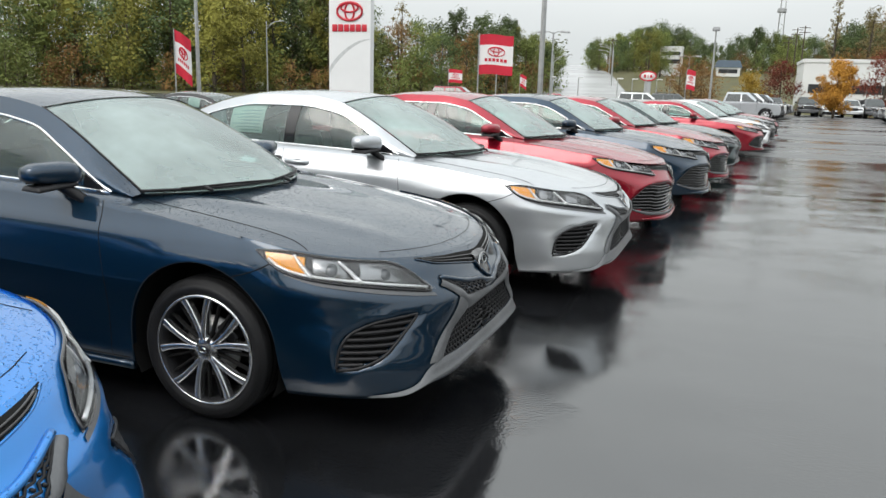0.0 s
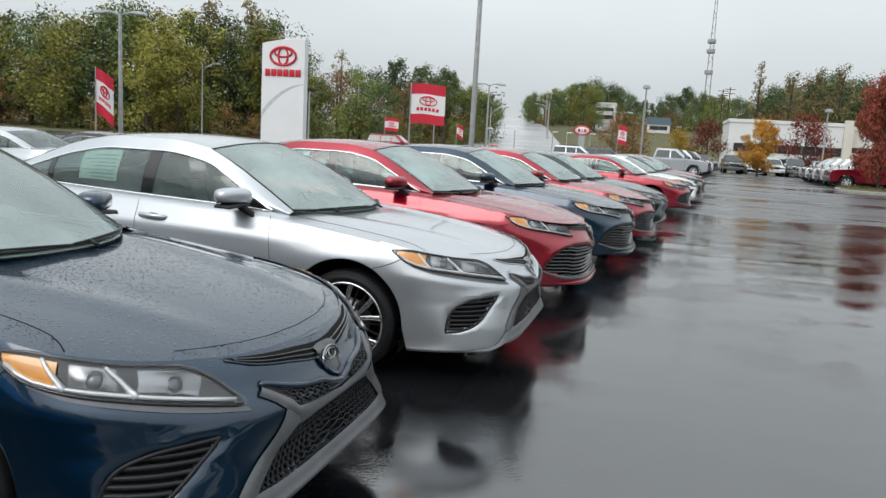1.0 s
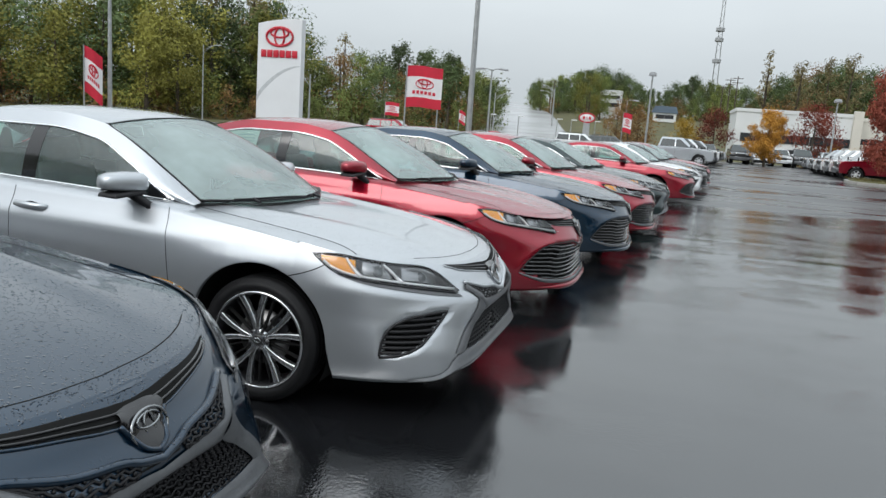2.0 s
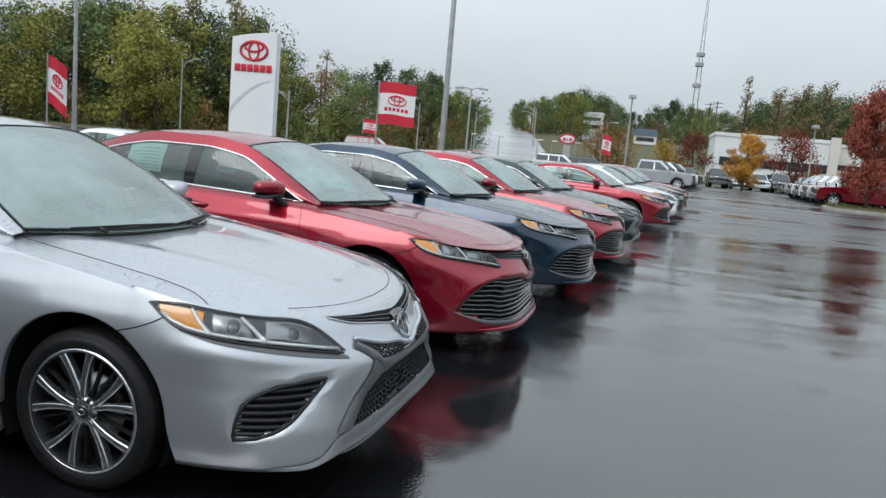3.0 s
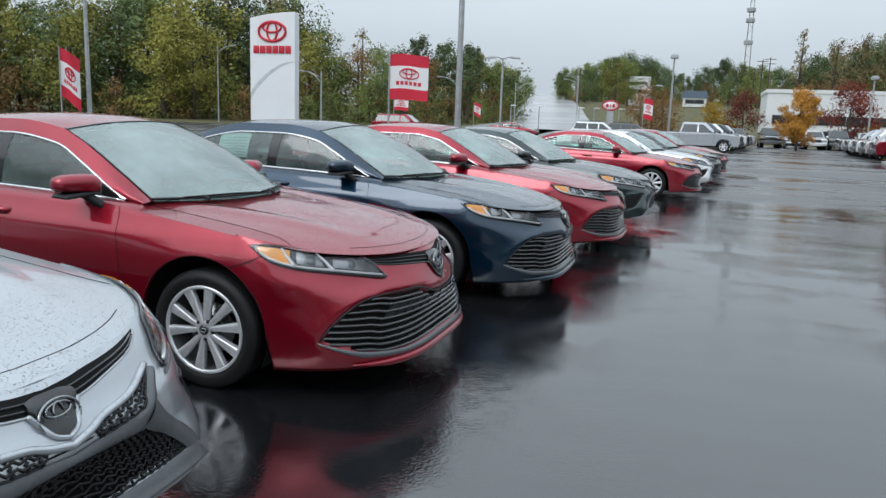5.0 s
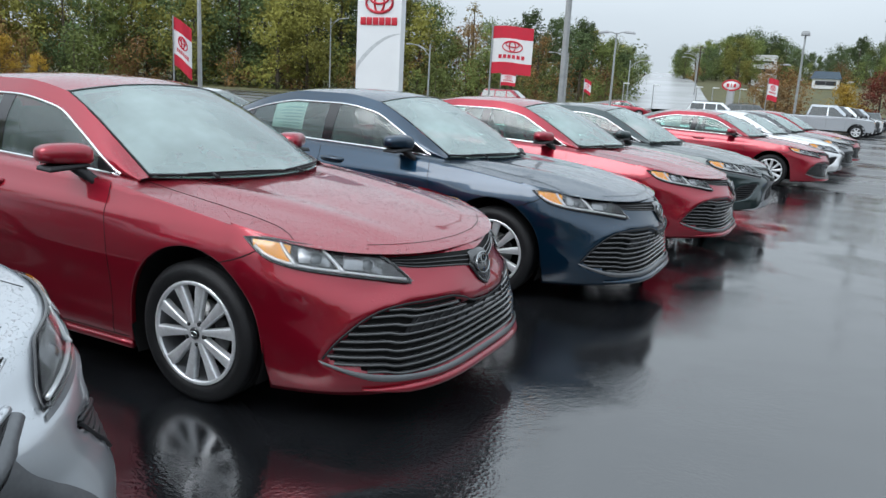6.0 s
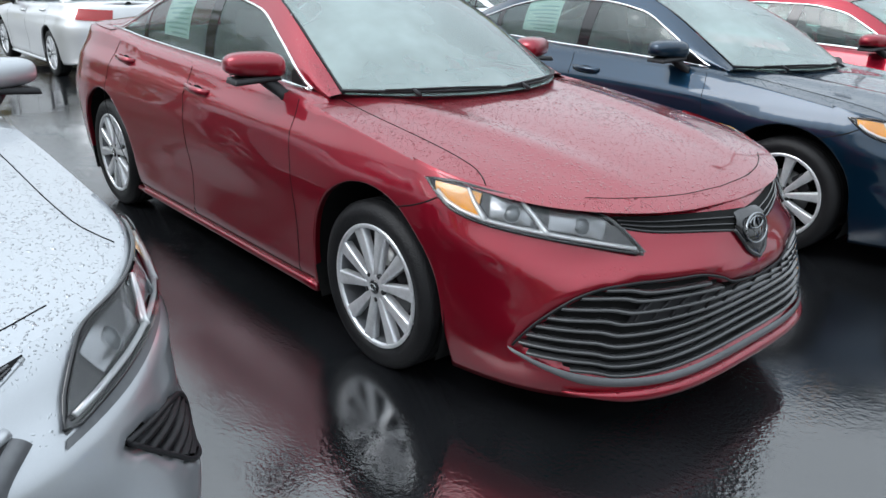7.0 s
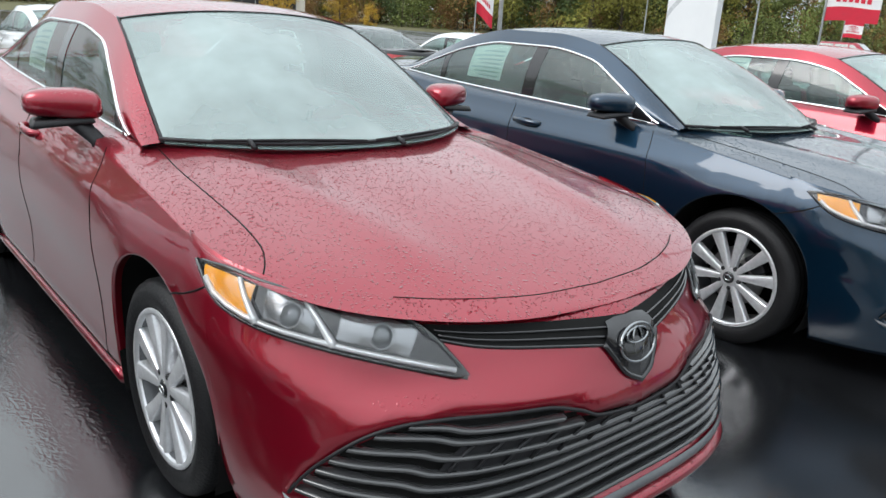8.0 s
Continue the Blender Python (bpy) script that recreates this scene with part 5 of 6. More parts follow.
    if pick:
        part("bed_liner", bevel_box(1.72, 1.62, 0.02, 0.005, (-3.80, 0, deck + 0.005)), BLACK, ob)
    else:
        for side in (1, -1):
            part("roof_rail", tube([(-1.4, side * 0.66, top + 0.03), (-1.55, side * 0.66, top + 0.085), (-3.0, side * 0.66, top + 0.085), (-3.15, side * 0.66, top + 0.03)], 0.018, 6), BLACK, ob, "dark roof rail")
    return ob


DARKGLASS = varied("dark_vehicle_glass", (0.022, 0.030, 0.031), 0.06, coat=1.0)
PICKUP, SUV = truck("pickup"), truck("suv")


def stand(proto, x, y, turn, colour, label, group="", z=None, scale=1.0):
    car = park(proto, pose(x, y, lot_z(y, x) if z is None else z, 0, 0, turn), colour, label, group)
    if scale != 1.0:
        car.scale = (scale, scale, scale)
    return car


# the row behind, tails towards the sedans
BACK = [(PLAIN, 10.9, WHITEP, "white sedan parked tail-on behind the row"), (PLAIN, 13.7, SILVER, "silver sedan parked tail-on behind the row"), (PLAIN, 16.4, BLACKP, "black sedan parked tail-on behind the row"), (PLAIN, 19.2, WHITEP, "white sedan parked tail-on behind the row")]
for proto, y, colour, label in BACK:
    stand(proto, -15.4 + 0.1 * (y - 10.9), y, 180, colour, label, "vehicles parked behind the row")
for x, y, colour, name in ((-21, 62, RED, "red"), (-6.6, 70, WHITEP, "white"), (-4.2, 72.5, GREYP, "grey")):
    stand(SUV, x, y, 8, colour, name + " vehicle parked between the lamp poles", "vehicles in the middle of the lot")
stand(PLAIN, -16.5, 80, 8, RED, "red sedan parked far off by the road", "vehicles in the middle of the lot")
for k, (colour, name) in enumerate(((SILVER, "silver"), (GREYP, "grey"), (WHITEP, "white"), (BLACKP, "black"), (GREYP, "grey"), (SILVER, "silver"))):
    stand(PICKUP, 1.6 + 0.33 * k, 58.5 + 3.1 * k, 0, colour, name + " crew-cab pickup, wet, in a row of trucks", "pickups in a row")
for k, (proto, colour, name) in enumerate(((SUV, GREYP, "grey utility vehicle"), (PICKUP, BLACKP, "dark pickup"), (PLAIN, WHITEP, "white sedan"), (SUV, WHITEP, "white utility vehicle"), (PICKUP, GREYP, "grey pickup"), (SUV, SILVER, "silver utility vehicle"), (SUV, WHITEP, "white utility vehicle"))):
    stand(proto, (3.0, 6.2, 8.3, 10.1, 12.2, 14.8, 17.4)[k], 84.5 + 0.2 * k, -90, colour, name + " facing out of the far row", "vehicles in the far row")
for k, (colour, name) in enumerate(((RED, "red"), (WHITEP, "white"), (WHITEP, "white"), (WHITEP, "white"), (SILVER, "silver"))):
    stand(PICKUP, 10.3 + 0.05 * k, 53.0 + 3.3 * k, 180, colour, name + " pickup beside the grass island, wet", "pickups beside the island")
stand(PICKUP, 22.6, 55.4, 0, BLACKP, "black pickup parked tail-on by the grass island", "pickups beside the island")
stand(SUV, 18.6, 60.5, 180, BLUE, "blue utility vehicle behind a red pickup", "pickups beside the island")
for k, (colour, name) in enumerate(((WHITEP, "white"), (BLUE, "blue"), (WHITEP, "white"), (SILVER, "silver"), (RED, "red"))):
    stand(SUV, 20.5 + 2.9 * k, 68 + 0.3 * k, -90, colour, name + " utility vehicle beyond the island", "vehicles beyond the island")
pad = prism([(10.2, 28.9), (10.0, 29.2), (10.0, 31.3), (10.2, 31.6), (20, 31.6), (20, 28.9)], 0.30, "z", 0.03)
tagged(part("concrete_pad", moved(pad, pose(0, 0, 0.03)), CURB, smooth=False), "raised wet concrete display pad", "pad", "", "structure")
stand(PICKUP, 11.9, 30.2, 180, (0.01, 0.13, 0.60), "bright blue lifted pickup with black flares on a display pad", "", 0.18, 1.06)

# ---- grass island with kerb ----
isl = [(9.0, 47.4), (9.3, 46.5), (10.2, 45.9), (20, 46.3), (45, 47.4), (45, 51.6), (20, 50.9), (10.0, 50.3), (9.2, 49.4)]
tagged(part("kerb", moved(prism(isl, 0.40, "z", 0.03), pose(0, 0, lot_z(48) - 0.05)), CURB, smooth=False), "wet concrete kerb round the grass island", "kerb", "", "structure")
cx, cy = 20.0, 48.6
inner = [(cx + (x - cx) * 0.985, cy + (y - cy) * 0.90) for x, y in isl]
tagged(part("island_grass", moved(prism(inner, 0.30, "z", 0.05), pose(0, 0, lot_z(48) + 0.05)), GRASS, smooth=False), "autumn grass on the kerbed island", "grass", "", "structure")
random.seed(11)
vs, fs = [], []
while len(fs) < 6000:
    x, y = random.uniform(9.4, 32), random.uniform(46.6, 50.6)
    k, a, h = len(vs), random.uniform(0, math.pi), random.uniform(0.06, 0.16)
    dx, dy = 0.02 * math.cos(a), 0.02 * math.sin(a)
    z = lot_z(48) + 0.19
    vs += [(x - dx, y - dy, z), (x + dx, y + dy, z), (x + random.uniform(-0.06, 0.06), y + random.uniform(-0.06, 0.06), z + h)]
    fs.append((k, k + 1, k + 2))
tagged(part("grass", (vs, fs), GRASSBLADE, smooth=False), "wet yellowish grass blades on the island", "grass", "", "stuff")


# ---- trees ----
def leaf_cloud(rng, clumps, per, spread, size, flat=0.8):
    vs, fs = [], []
    for (cx, cy, cz, r) in clumps:
        for _ in range(per):
            d = Vector((rng.gauss(0, 1), rng.gauss(0, 1), rng.gauss(0, flat))).normalized()
            c = Vector((cx, cy, cz)) + d * (rng.random() ** 0.40) * r * spread
            face = (d + Vector((rng.gauss(0, 0.45), rng.gauss(0, 0.45), 0.35 + rng.gauss(0, 0.45)))).normalized()
            a = face.cross(Vector((rng.gauss(0, 1), rng.gauss(0, 1), rng.gauss(0, 1)))).normalized()
            b = face.cross(a)
            s = size * rng.uniform(0.6, 1.4)
            k = len(vs)
            vs += [c - a * s, c + b * s * 0.9, c + a * s]
            fs.append((k, k + 1, k + 2))
    return vs, fs


def tree(seed, height, kind, leaf, label, name="tree", dense=1.0, size=None):
    """A tapered trunk with limbs and a crown of leaf clumps with gaps."""
    rng = random.Random(seed)
    ob = thing(name, Matrix.Identity(4), label, "tree")
    shape = {"broad": (0.12, 0.36, 30), "tall": (0.10, 0.20, 26), "pine": (0.45, 0.20, 20), "maple": (0.20, 0.33, 34), "thin": (0.25, 0.11, 34), "shrub": (0.0, 0.7, 18)}[kind]
    start, wide, count = shape
    lean = (rng.uniform(-0.03, 0.03) * height, rng.uniform(-0.03, 0.03) * height)
    tk = [(lean[0] * s * s, lean[1] * s * s, height * 0.93 * s) for s in [i / 8 for i in range(9)]]
    r0 = 0.022 * height if kind != "shrub" else 0.01 * height
    woods = [tube(tk, [r0 * (1 - 0.9 * i / 8) + 0.01 for i in range(9)], 6)]
    clumps = []
    for k in range(count):
        s = start + (0.98 - start) * (k + rng.random()) / count
        u = (s - start) / (1 - start)
        if kind in ("pine",):
            reach = wide * (1.1 - u) ** 0.6 * rng.uniform(0.4, 1.0)
        elif kind == "shrub":
            reach = wide * math.sqrt(max(0.02, 1 - u * u)) * rng.uniform(0.3, 1.0)
        else:
            reach = wide * (math.sin(math.pi * min(1, 0.16 + 0.84 * u) ** 0.85) ** 0.6 + 0.08) * rng.uniform(0.45, 1.0)
        a = rng.uniform(0, 2 * math.pi) + k * 2.4
        base = Vector((lean[0] * s * s, lean[1] * s * s, height * max(0.05, s - 0.14)))
        tip = Vector((lean[0] + reach * height * math.cos(a), lean[1] + reach * height * math.sin(a), height * s))
        mid = base.lerp(tip, 0.5) + Vector((0, 0, -0.02 * height))
        woods.append(tube([base, mid, tip], [r0 * 0.30 * (1.1 - u), r0 * 0.2 * (1.1 - u), 0.008], 3))
        clumps.append((*tip, height * wide * rng.uniform(0.26, 0.46)))
        if rng.random() < 0.7:
            clumps.append((*base.lerp(tip, rng.uniform(0.4, 0.75)), height * wide * rng.uniform(0.22, 0.36)))
    part("trunk", joined(*woods), BARK, ob)
    leafsize = size or height * (0.0185 if kind == "shrub" else 0.0152)
    part("crown", leaf_cloud(rng, clumps, int((30 if kind == "shrub" else 78) * dense), 1.0, leafsize * (1.6 if kind == "shrub" else 1.0)), LEAF[leaf], ob, smooth=False)
    return ob


PROTO = {}
for key, h, kind, leaf, dense in (("green", 18, "broad", "green", 1.0), ("green2", 20, "tall", "green", 1.1), ("olive", 16, "broad", "olive", 1.1), ("olive2", 19, "tall", "olive", 0.9), ("dark", 17, "broad", "dark", 1.1), ("pine", 19, "pine", "dark", 1.0), ("brown", 15, "broad", "brown", 0.7), ("bare", 21, "tall", "bare", 0.45), ("thin", 19, "thin", "bare", 0.16), ("gold", 7, "maple", "gold", 1.0), ("orange", 7, "maple", "orange", 1.1), ("red", 7, "maple", "red", 1.1), ("bush", 4, "shrub", "green", 1.0), ("brush", 4, "shrub", "brown", 1.0)):
    words = {"green": "leafy green tree at the wood's edge", "olive": "tree turning olive-yellow at the wood's edge", "dark": "dense dark green tree in the wood", "pine": "tall dark pine with a high crown", "brown": "tree with thinning brown leaves", "bare": "tall tree with sparse brown leaves", "gold": "small golden-leaved tree by the lot", "orange": "small bright orange autumn tree", "red": "small dark red autumn maple", "brush": "low brown undergrowth at the wood's edge", "bush": "low green undergrowth at the wood's edge", "thin": "slender half-bare tree above the wood"}
    PROTO[key] = tree(len(key) * 7 + int(h), h, kind, leaf, words[key.rstrip("2")], "shrub" if kind == "shrub" else "tree", dense)


def plant(key, az, d, height, group="trees of the wood", dz=0.0):
    p = PROTO[key]
    x, y = d * math.sin(radians(az)), d * math.cos(radians(az))
    own = {"gold": 7, "orange": 7, "red": 7, "bush": 4, "brush": 4, "green": 18, "green2": 20, "olive": 16, "olive2": 19, "dark": 17, "pine": 19, "brown": 15, "bare": 21, "thin": 19}[key]
    t = copy_thing(p, pose(x, y, ground_z(x, y) - 0.1 + dz, 0, 0, random.uniform(0, 360)))
    s = height / own
    t.scale = (s * random.uniform(0.9, 1.15), s * random.uniform(0.9, 1.15), s)
    tagged(t, "", "", group)
    return t


random.seed(21)
# the tall wood across the road
top = [(-95, 12), (-70, 13), (-58, 15), (-46, 18), (-40, 18.5), (-34, 18.5), (-30, 18.5), (-27.5, 14), (-24, 12), (-20, 12), (-17, 11.5), (-14, 9.5)]
az = -92.0
while az < -13.2:
    h = spline(top, az) * random.uniform(0.86, 1.08)
    kinds = ["green", "olive", "green2", "dark", "olive2", "dark"] if az > -52 else ["brown", "dark", "olive", "brown", "green"]
    if az > -27:
        kinds = ["dark", "brown", "green", "pine", "brown"]
    if az > -17:
        kinds = ["green", "olive", "pine", "green"]
    plant(random.choice(kinds), az, random.uniform(126, 136), h * 0.93)
    plant(random.choice(["dark", "green2", "olive2", "bare" if az < -28 else "dark", "dark"]), az + random.uniform(0, 1.5), random.uniform(142, 154), h * 1.12 if az < -28 else h * 1.02)
    plant(random.choice(["bush", "brush", "brush", "bush"]), az + random.uniform(-0.5, 1), random.uniform(118, 125), random.uniform(3.5, 6.5), "undergrowth of the wood")
    plant(random.choice(["brush", "bush"]), az + random.uniform(-0.5, 1), random.uniform(128, 140), random.uniform(6, 9), "undergrowth of the wood")
    az += random.uniform(1.2, 1.9)
for a, d, h, k in ((-37.5, 120, 14.5, "olive"), (-35.5, 121, 13.5, "olive"), (-43, 122, 14, "olive"), (-24.2, 140, 16, "thin"), (-30.5, 139, 23, "bare"), (-33.5, 150, 24, "bare"), (-20.3, 138, 14.5, "pine"), (-18.4, 138, 13.5, "pine"), (-16.4, 138, 13, "pine"), (-14.6, 150, 10, "green"), (-14.0, 170, 9, "olive"), (-13.6, 190, 8, "green"), (-54, 96, 5, "gold"), (-58, 98, 6, "gold"), (-62, 98, 4, "gold"), (-66, 100, 6, "orange"), (-52, 100, 3, "gold")):
    plant(k, a, d, h)
# hills beyond the lot
crest = [(-10.6, 3.2), (-9, 4.0), (-7.5, 4.7), (-5.5, 4.6), (-4, 4.3), (-3, 3.5), (-1.6, 3.4), (-0.5, 4.2), (1, 4.3), (3, 3.9), (4.6, 3.6), (5.5, 4.6), (8, 5.2), (10.5, 5.6), (12, 4.6), (14, 3.4), (16, 3.0), (18, 3.4), (22, 3.7), (30, 4.4), (50, 4.8), (75, 5)]
az = -10.4
while az < 72:
    d = random.uniform(225, 250)
    el = spline(crest, az)
    x, y = d * math.sin(radians(az)), d * math.cos(radians(az))
    h = 1.55 + d * math.tan(radians(el)) - ground_z(x, y)
    kinds = ["green", "dark", "green2", "dark", "pine"] if az < 5 else ["bare", "dark", "olive2", "brown", "dark"]
    plant(random.choice(kinds), az, d, max(4, h * random.uniform(0.85, 1.05)), "trees of the hill")
    plant(random.choice(["dark", "green", "dark", "pine"]), az + random.uniform(0, 0.8), d + 25, max(4, h * random.uniform(0.8, 1.0)), "trees of the hill")
    plant(random.choice(["bush", "brush"]), az + random.uniform(0, 0.8), d - 15, max(4, h * random.uniform(0.40, 0.55)), "undergrowth of the hill")
    if az < 16:
        plant(random.choice(["green", "dark", "dark"]), az + random.uniform(0.2, 0.7), d + 10, max(4, h * random.uniform(0.80, 0.98)), "trees of the hill")
        plant(random.choice(["dark", "green"] if az < 5 else ["dark", "brown"]), az + random.uniform(0.2, 0.7), d - 5, max(4, h * random.uniform(0.55, 0.72)), "trees of the hill")
    az += random.uniform(0.75, 1.2) if az < 30 else random.uniform(3.0, 4.5)
for a, d, h, k in ((-9.9, 215, 9, "green"), (-6.4, 195, 11, "olive"), (-5.6, 195, 10, "green"), (5.3, 220, 20, "thin"), (7.3, 215, 17, "bare"), (9.0, 215, 18, "bare"), (10.3, 215, 19, "bare"), (15.8, 200, 12, "bare"), (-12.6, 250, 6, "green"), (-12.9, 300, 7, "dark"), (-10.3, 300, 10, "dark"), (-10.7, 360, 9, "green")):
    plant(k, a, d, h, "trees of the hill")
# unseen trees added behind and beside the walk to darken the cars' reflections
az = 128.0
while az < 262:
    plant(random.choice(["dark", "green", "olive", "brown", "green2"]), az, random.uniform(46, 58), random.uniform(12, 17), "trees round the lot")
    plant(random.choice(["bush", "brush"]), az + 2.5, random.uniform(44, 50), random.uniform(6, 9), "undergrowth round the lot")
    az += random.uniform(5.5, 7.0)
# autumn trees of the lots
for a, d, h, k in ((-3.4, 88, 7.0, "brown"), (-4.2, 90, 6.4, "brown"), (-2.7, 90, 6.0, "brown"), (0.6, 91, 5.4, "gold"), (2.4, 92, 6.7, "red"), (8.5, 92, 7.6, "red"), (10.0, 92, 3.6, "orange"), (11.0, 92, 3.2, "gold"), (16.3, 76, 4.4, "gold"), (17.0, 78, 4.0, "gold"), (20.8, 74, 6.4, "red"), (22.3, 76, 5.5, "red"), (23.6, 74, 4.6, "gold"), (25.0, 74, 5.4, "orange"), (26.8, 76, 5.8, "gold")):
    plant(k, a, d, h, "autumn trees of the lot", -0.3)
orange = tree(77, 6.3, "maple", "orange", "bright orange maple with thin lower leaves", dense=2.6, size=0.12)
orange.matrix_basis = pose(7.9, 78.5, lot_z(78) - 0.05)
orange.scale = (0.82, 0.82, 0.82)
maple = tree(91, 6.3, "maple", "red", "dark red maple on the grass island", dense=4.0, size=0.10)
maple.matrix_basis = pose(11.2, 48.6, lot_z(48) + 0.15)
maple.scale = (0.66, 0.66, 0.98)
for p in PROTO.values():
    for o in (*p.children_recursive, p):
        bpy.data.objects.remove(o)


# ---- poles, lamps, flags and signs ----
def lamp_pole(x, y, height, heads, label, r=0.085, turn=0.0, base=False, z=None):
    z0 = (lot_z(y) if math.hypot(x, y) < 95 else ground_z(x, y)) if z is None else z
    ob = thing("street_lamp", pose(x, y, z0, 0, 0, turn), label, "lamp post")
    part("pole", lathe([(r * 1.15, 0.0), (r, height * 0.4), (r * 0.75, height)], 14), STEEL, ob)
    part("base_plate", lathe([(r * 2.2, 0.0), (r * 2.2, 0.03), (r * 1.2, 0.06)], 14), STEEL, ob)
    if base:
        part("concrete_base", lathe([(0.46, 0.0), (0.45, 0.80), (0.41, 0.86), (0.02, 0.87)], 20), CONCRETE, ob)
    if heads == "double":
        for s in (1, -1):
            a = part("arm", tube([(0, 0, height - 0.1), (s * 0.35, 0, height + 0.05), (s * 0.6, 0, height + 0.06)], 0.04, 8), STEEL, ob)
            part("lamp_head", moved(bevel_box(0.85, 0.36, 0.17, 0.06, taper=0.75), pose(s * 0.95, 0, height + 0.04, 0, s * 5, 0)), LAMPGREY, a)
    elif heads == "box":
        part("lamp_head", joined(bevel_box(0.62, 0.62, 0.26, 0.04, (0, 0, height + 0.06)), bevel_box(0.5, 0.5, 0.10, 0.04, (0, 0, height + 0.22))), LAMPGREY, ob)
    elif heads == "tee":
        part("lamp_head", bevel_box(1.5, 0.34, 0.14, 0.04, (0, 0, height)), LAMPGREY, ob)
    elif heads == "elbow":
        part("lamp_head", joined(bevel_box(0.75, 0.2, 0.11, 0.03, (0.32, 0, height))), WHITE, ob)
    else:
        a = part("arm", tube([(0, 0, height - 1.2), (0.7, 0, height - 0.5), (1.5, 0, height - 0.1), (2.2, 0, height)], 0.05, 6), STEEL, ob)
        part("brace", tube([(0, 0, height - 0.7), (1.4, 0, height - 0.05)], 0.03, 6), STEEL, a)
        part("lamp_head", bevel_box(0.7, 0.26, 0.14, 0.04, (2.5, 0, height)), LAMPGREY, a)
    return ob


lamp_pole(-7.5, 30.0, 10.5, "box", "tall grey lamp pole behind the sedans", 0.10)
lamp_pole(-26.0, 32.6, 6.7, "double", "grey twin-headed lamp post behind the row", 0.10, 10)
lamp_pole(-2.7, 73.0, 7.3, "box", "grey box-headed lamp post in the lot", 0.09)
lamp_pole(-6.2, 96.1, 6.6, "double", "twin-headed lamp post by the road", 0.09)
lamp_pole(15.9, 50.0, 8.0, "box", "lamp post on a round concrete base in the island", 0.10, 0, True, lot_z(48) + 0.05)
lamp_pole(14.3, 84, 6.6, "box", "grey lamp post before the pale building", 0.08)
lamp_pole(18.6, 86, 5.6, "tee", "grey T-headed lamp post before the pale building", 0.08)
lamp_pole(26.0, 72, 5.4, "tee", "grey T-headed lamp post beyond the island", 0.08)
lamp_pole(32.0, 71, 6.2, "box", "grey lamp post beyond the island", 0.08)
lamp_pole(24.6, 82, 4.6, "tee", "grey T-headed lamp post in the far lot", 0.08)
lamp_pole(-14.6, 62, 6.2, "double", "grey twin-headed lamp post in the lot", 0.08)
for x, y, h, turn in ((-64.0, 95.5, 10.2, 0), (-38.2, 77.2, 6.0, 180), (-33.5, 108, 7.0, 180), (-27.5, 118, 6.5, 0), (-47, 205, 6, 0), (-44, 165, 6, 0), (-26, 165, 7.5, 180), (-33, 205, 7.5, 180), (-41, 250, 7.5, 180), (-23.5, 150, 7.2, 180)):
    lamp_pole(x, y, h, "cobra", "grey road lamp with a long arm", 0.09, turn)
for x, y in ((-24.5, 104.0), (-15.5, 104), (-13.6, 104), (-12.0, 105), (-10.6, 105), (-9.0, 106), (-20.5, 103)):
    lamp_pole(x, y, 3.4, "elbow", "short white L-shaped lot lamp by the road", 0.07, 0)


def flag(x, y, top, bottom, wide, turn, label, droop=0.0, pole=True):
    """A banner of red and white bands with a plain red oval and bar."""
    ob = thing("flag", pose(x, y, lot_z(y), 0, 0, turn), label, "flag", "red and white flags")
    if pole:
        part("pole", lathe([(0.035, 0.0), (0.025, top + 0.05)], 8), STEEL, ob)

    def cloth(v0, v1, u0=0.0, u1=1.0, off=0.0, nu=16, nv=6):
        rows = []
        for j in range(nv + 1):
            v = v0 + (v1 - v0) * j / nv
            row = []
            for i in range(nu + 1):
                u = u0 + (u1 - u0) * i / nu
                z = bottom + (top - bottom) * v - droop * u * (1.2 - 0.4 * v) + 0.03 * math.sin(5 * u)
                row.append((0.03 + wide * u * (1 - 0.5 * min(1, droop)), 0.07 * math.sin(6.0 * u + 2.5 * v) * (0.3 + u) + off, z))
            rows.append(row)
        return sheet(rows)
    c = part("cloth", cloth(0.24, 0.74), FLAGWHITE, ob)
    part("band", cloth(0.74, 1.0), FLAGRED, c)
    part("band", cloth(0.0, 0.24), FLAGRED, c)
    def spot(u, v, off):
        z = bottom + (top - bottom) * v - droop * u * (1.2 - 0.4 * v) + 0.03 * math.sin(5 * u)
        return (0.03 + wide * u * (1 - 0.5 * min(1, droop)), 0.07 * math.sin(6.0 * u + 2.5 * v) * (0.3 + u) + off, z)
    for off in (0.012, -0.012):
        for mid, ru, rv in ((0.57, 0.25, 0.115), (0.57, 0.08, 0.105), (0.615, 0.17, 0.055)):
            ring = [spot(0.5 + ru * math.cos(2 * math.pi * k / 24), mid + rv * math.sin(2 * math.pi * k / 24), off) for k in range(24)]
            part("oval", tube(ring, 0.018 * (top - bottom) / 1.4, 5, True), FLAGRED, c)
        for k in range(6):
            part("bar", cloth(0.32, 0.40, 0.16 + 0.116 * k, 0.24 + 0.116 * k, off, 3, 1), FLAGRED, c)
    return ob


flag(-10.1, 30.0, 3.75, 2.20, 1.35, 16, "red and white banner flag behind the sedans")
flag(-23.6, 62.3, 3.15, 2.05, 1.15, 20, "small red and white banner flag far behind")
flag(-21.4, 77.2, 3.3, 2.1, 0.75, 15, "small red and white banner flag by the road", 0.3)
flag(-4.6, 69.3, 3.75, 2.15, 0.75, 4, "narrow red and white banner in the lot", 0.1)
flag(-26.6, 31.6, 4.05, 1.95, 1.05, 40, "drooping red and white flag behind the row", 0.55)

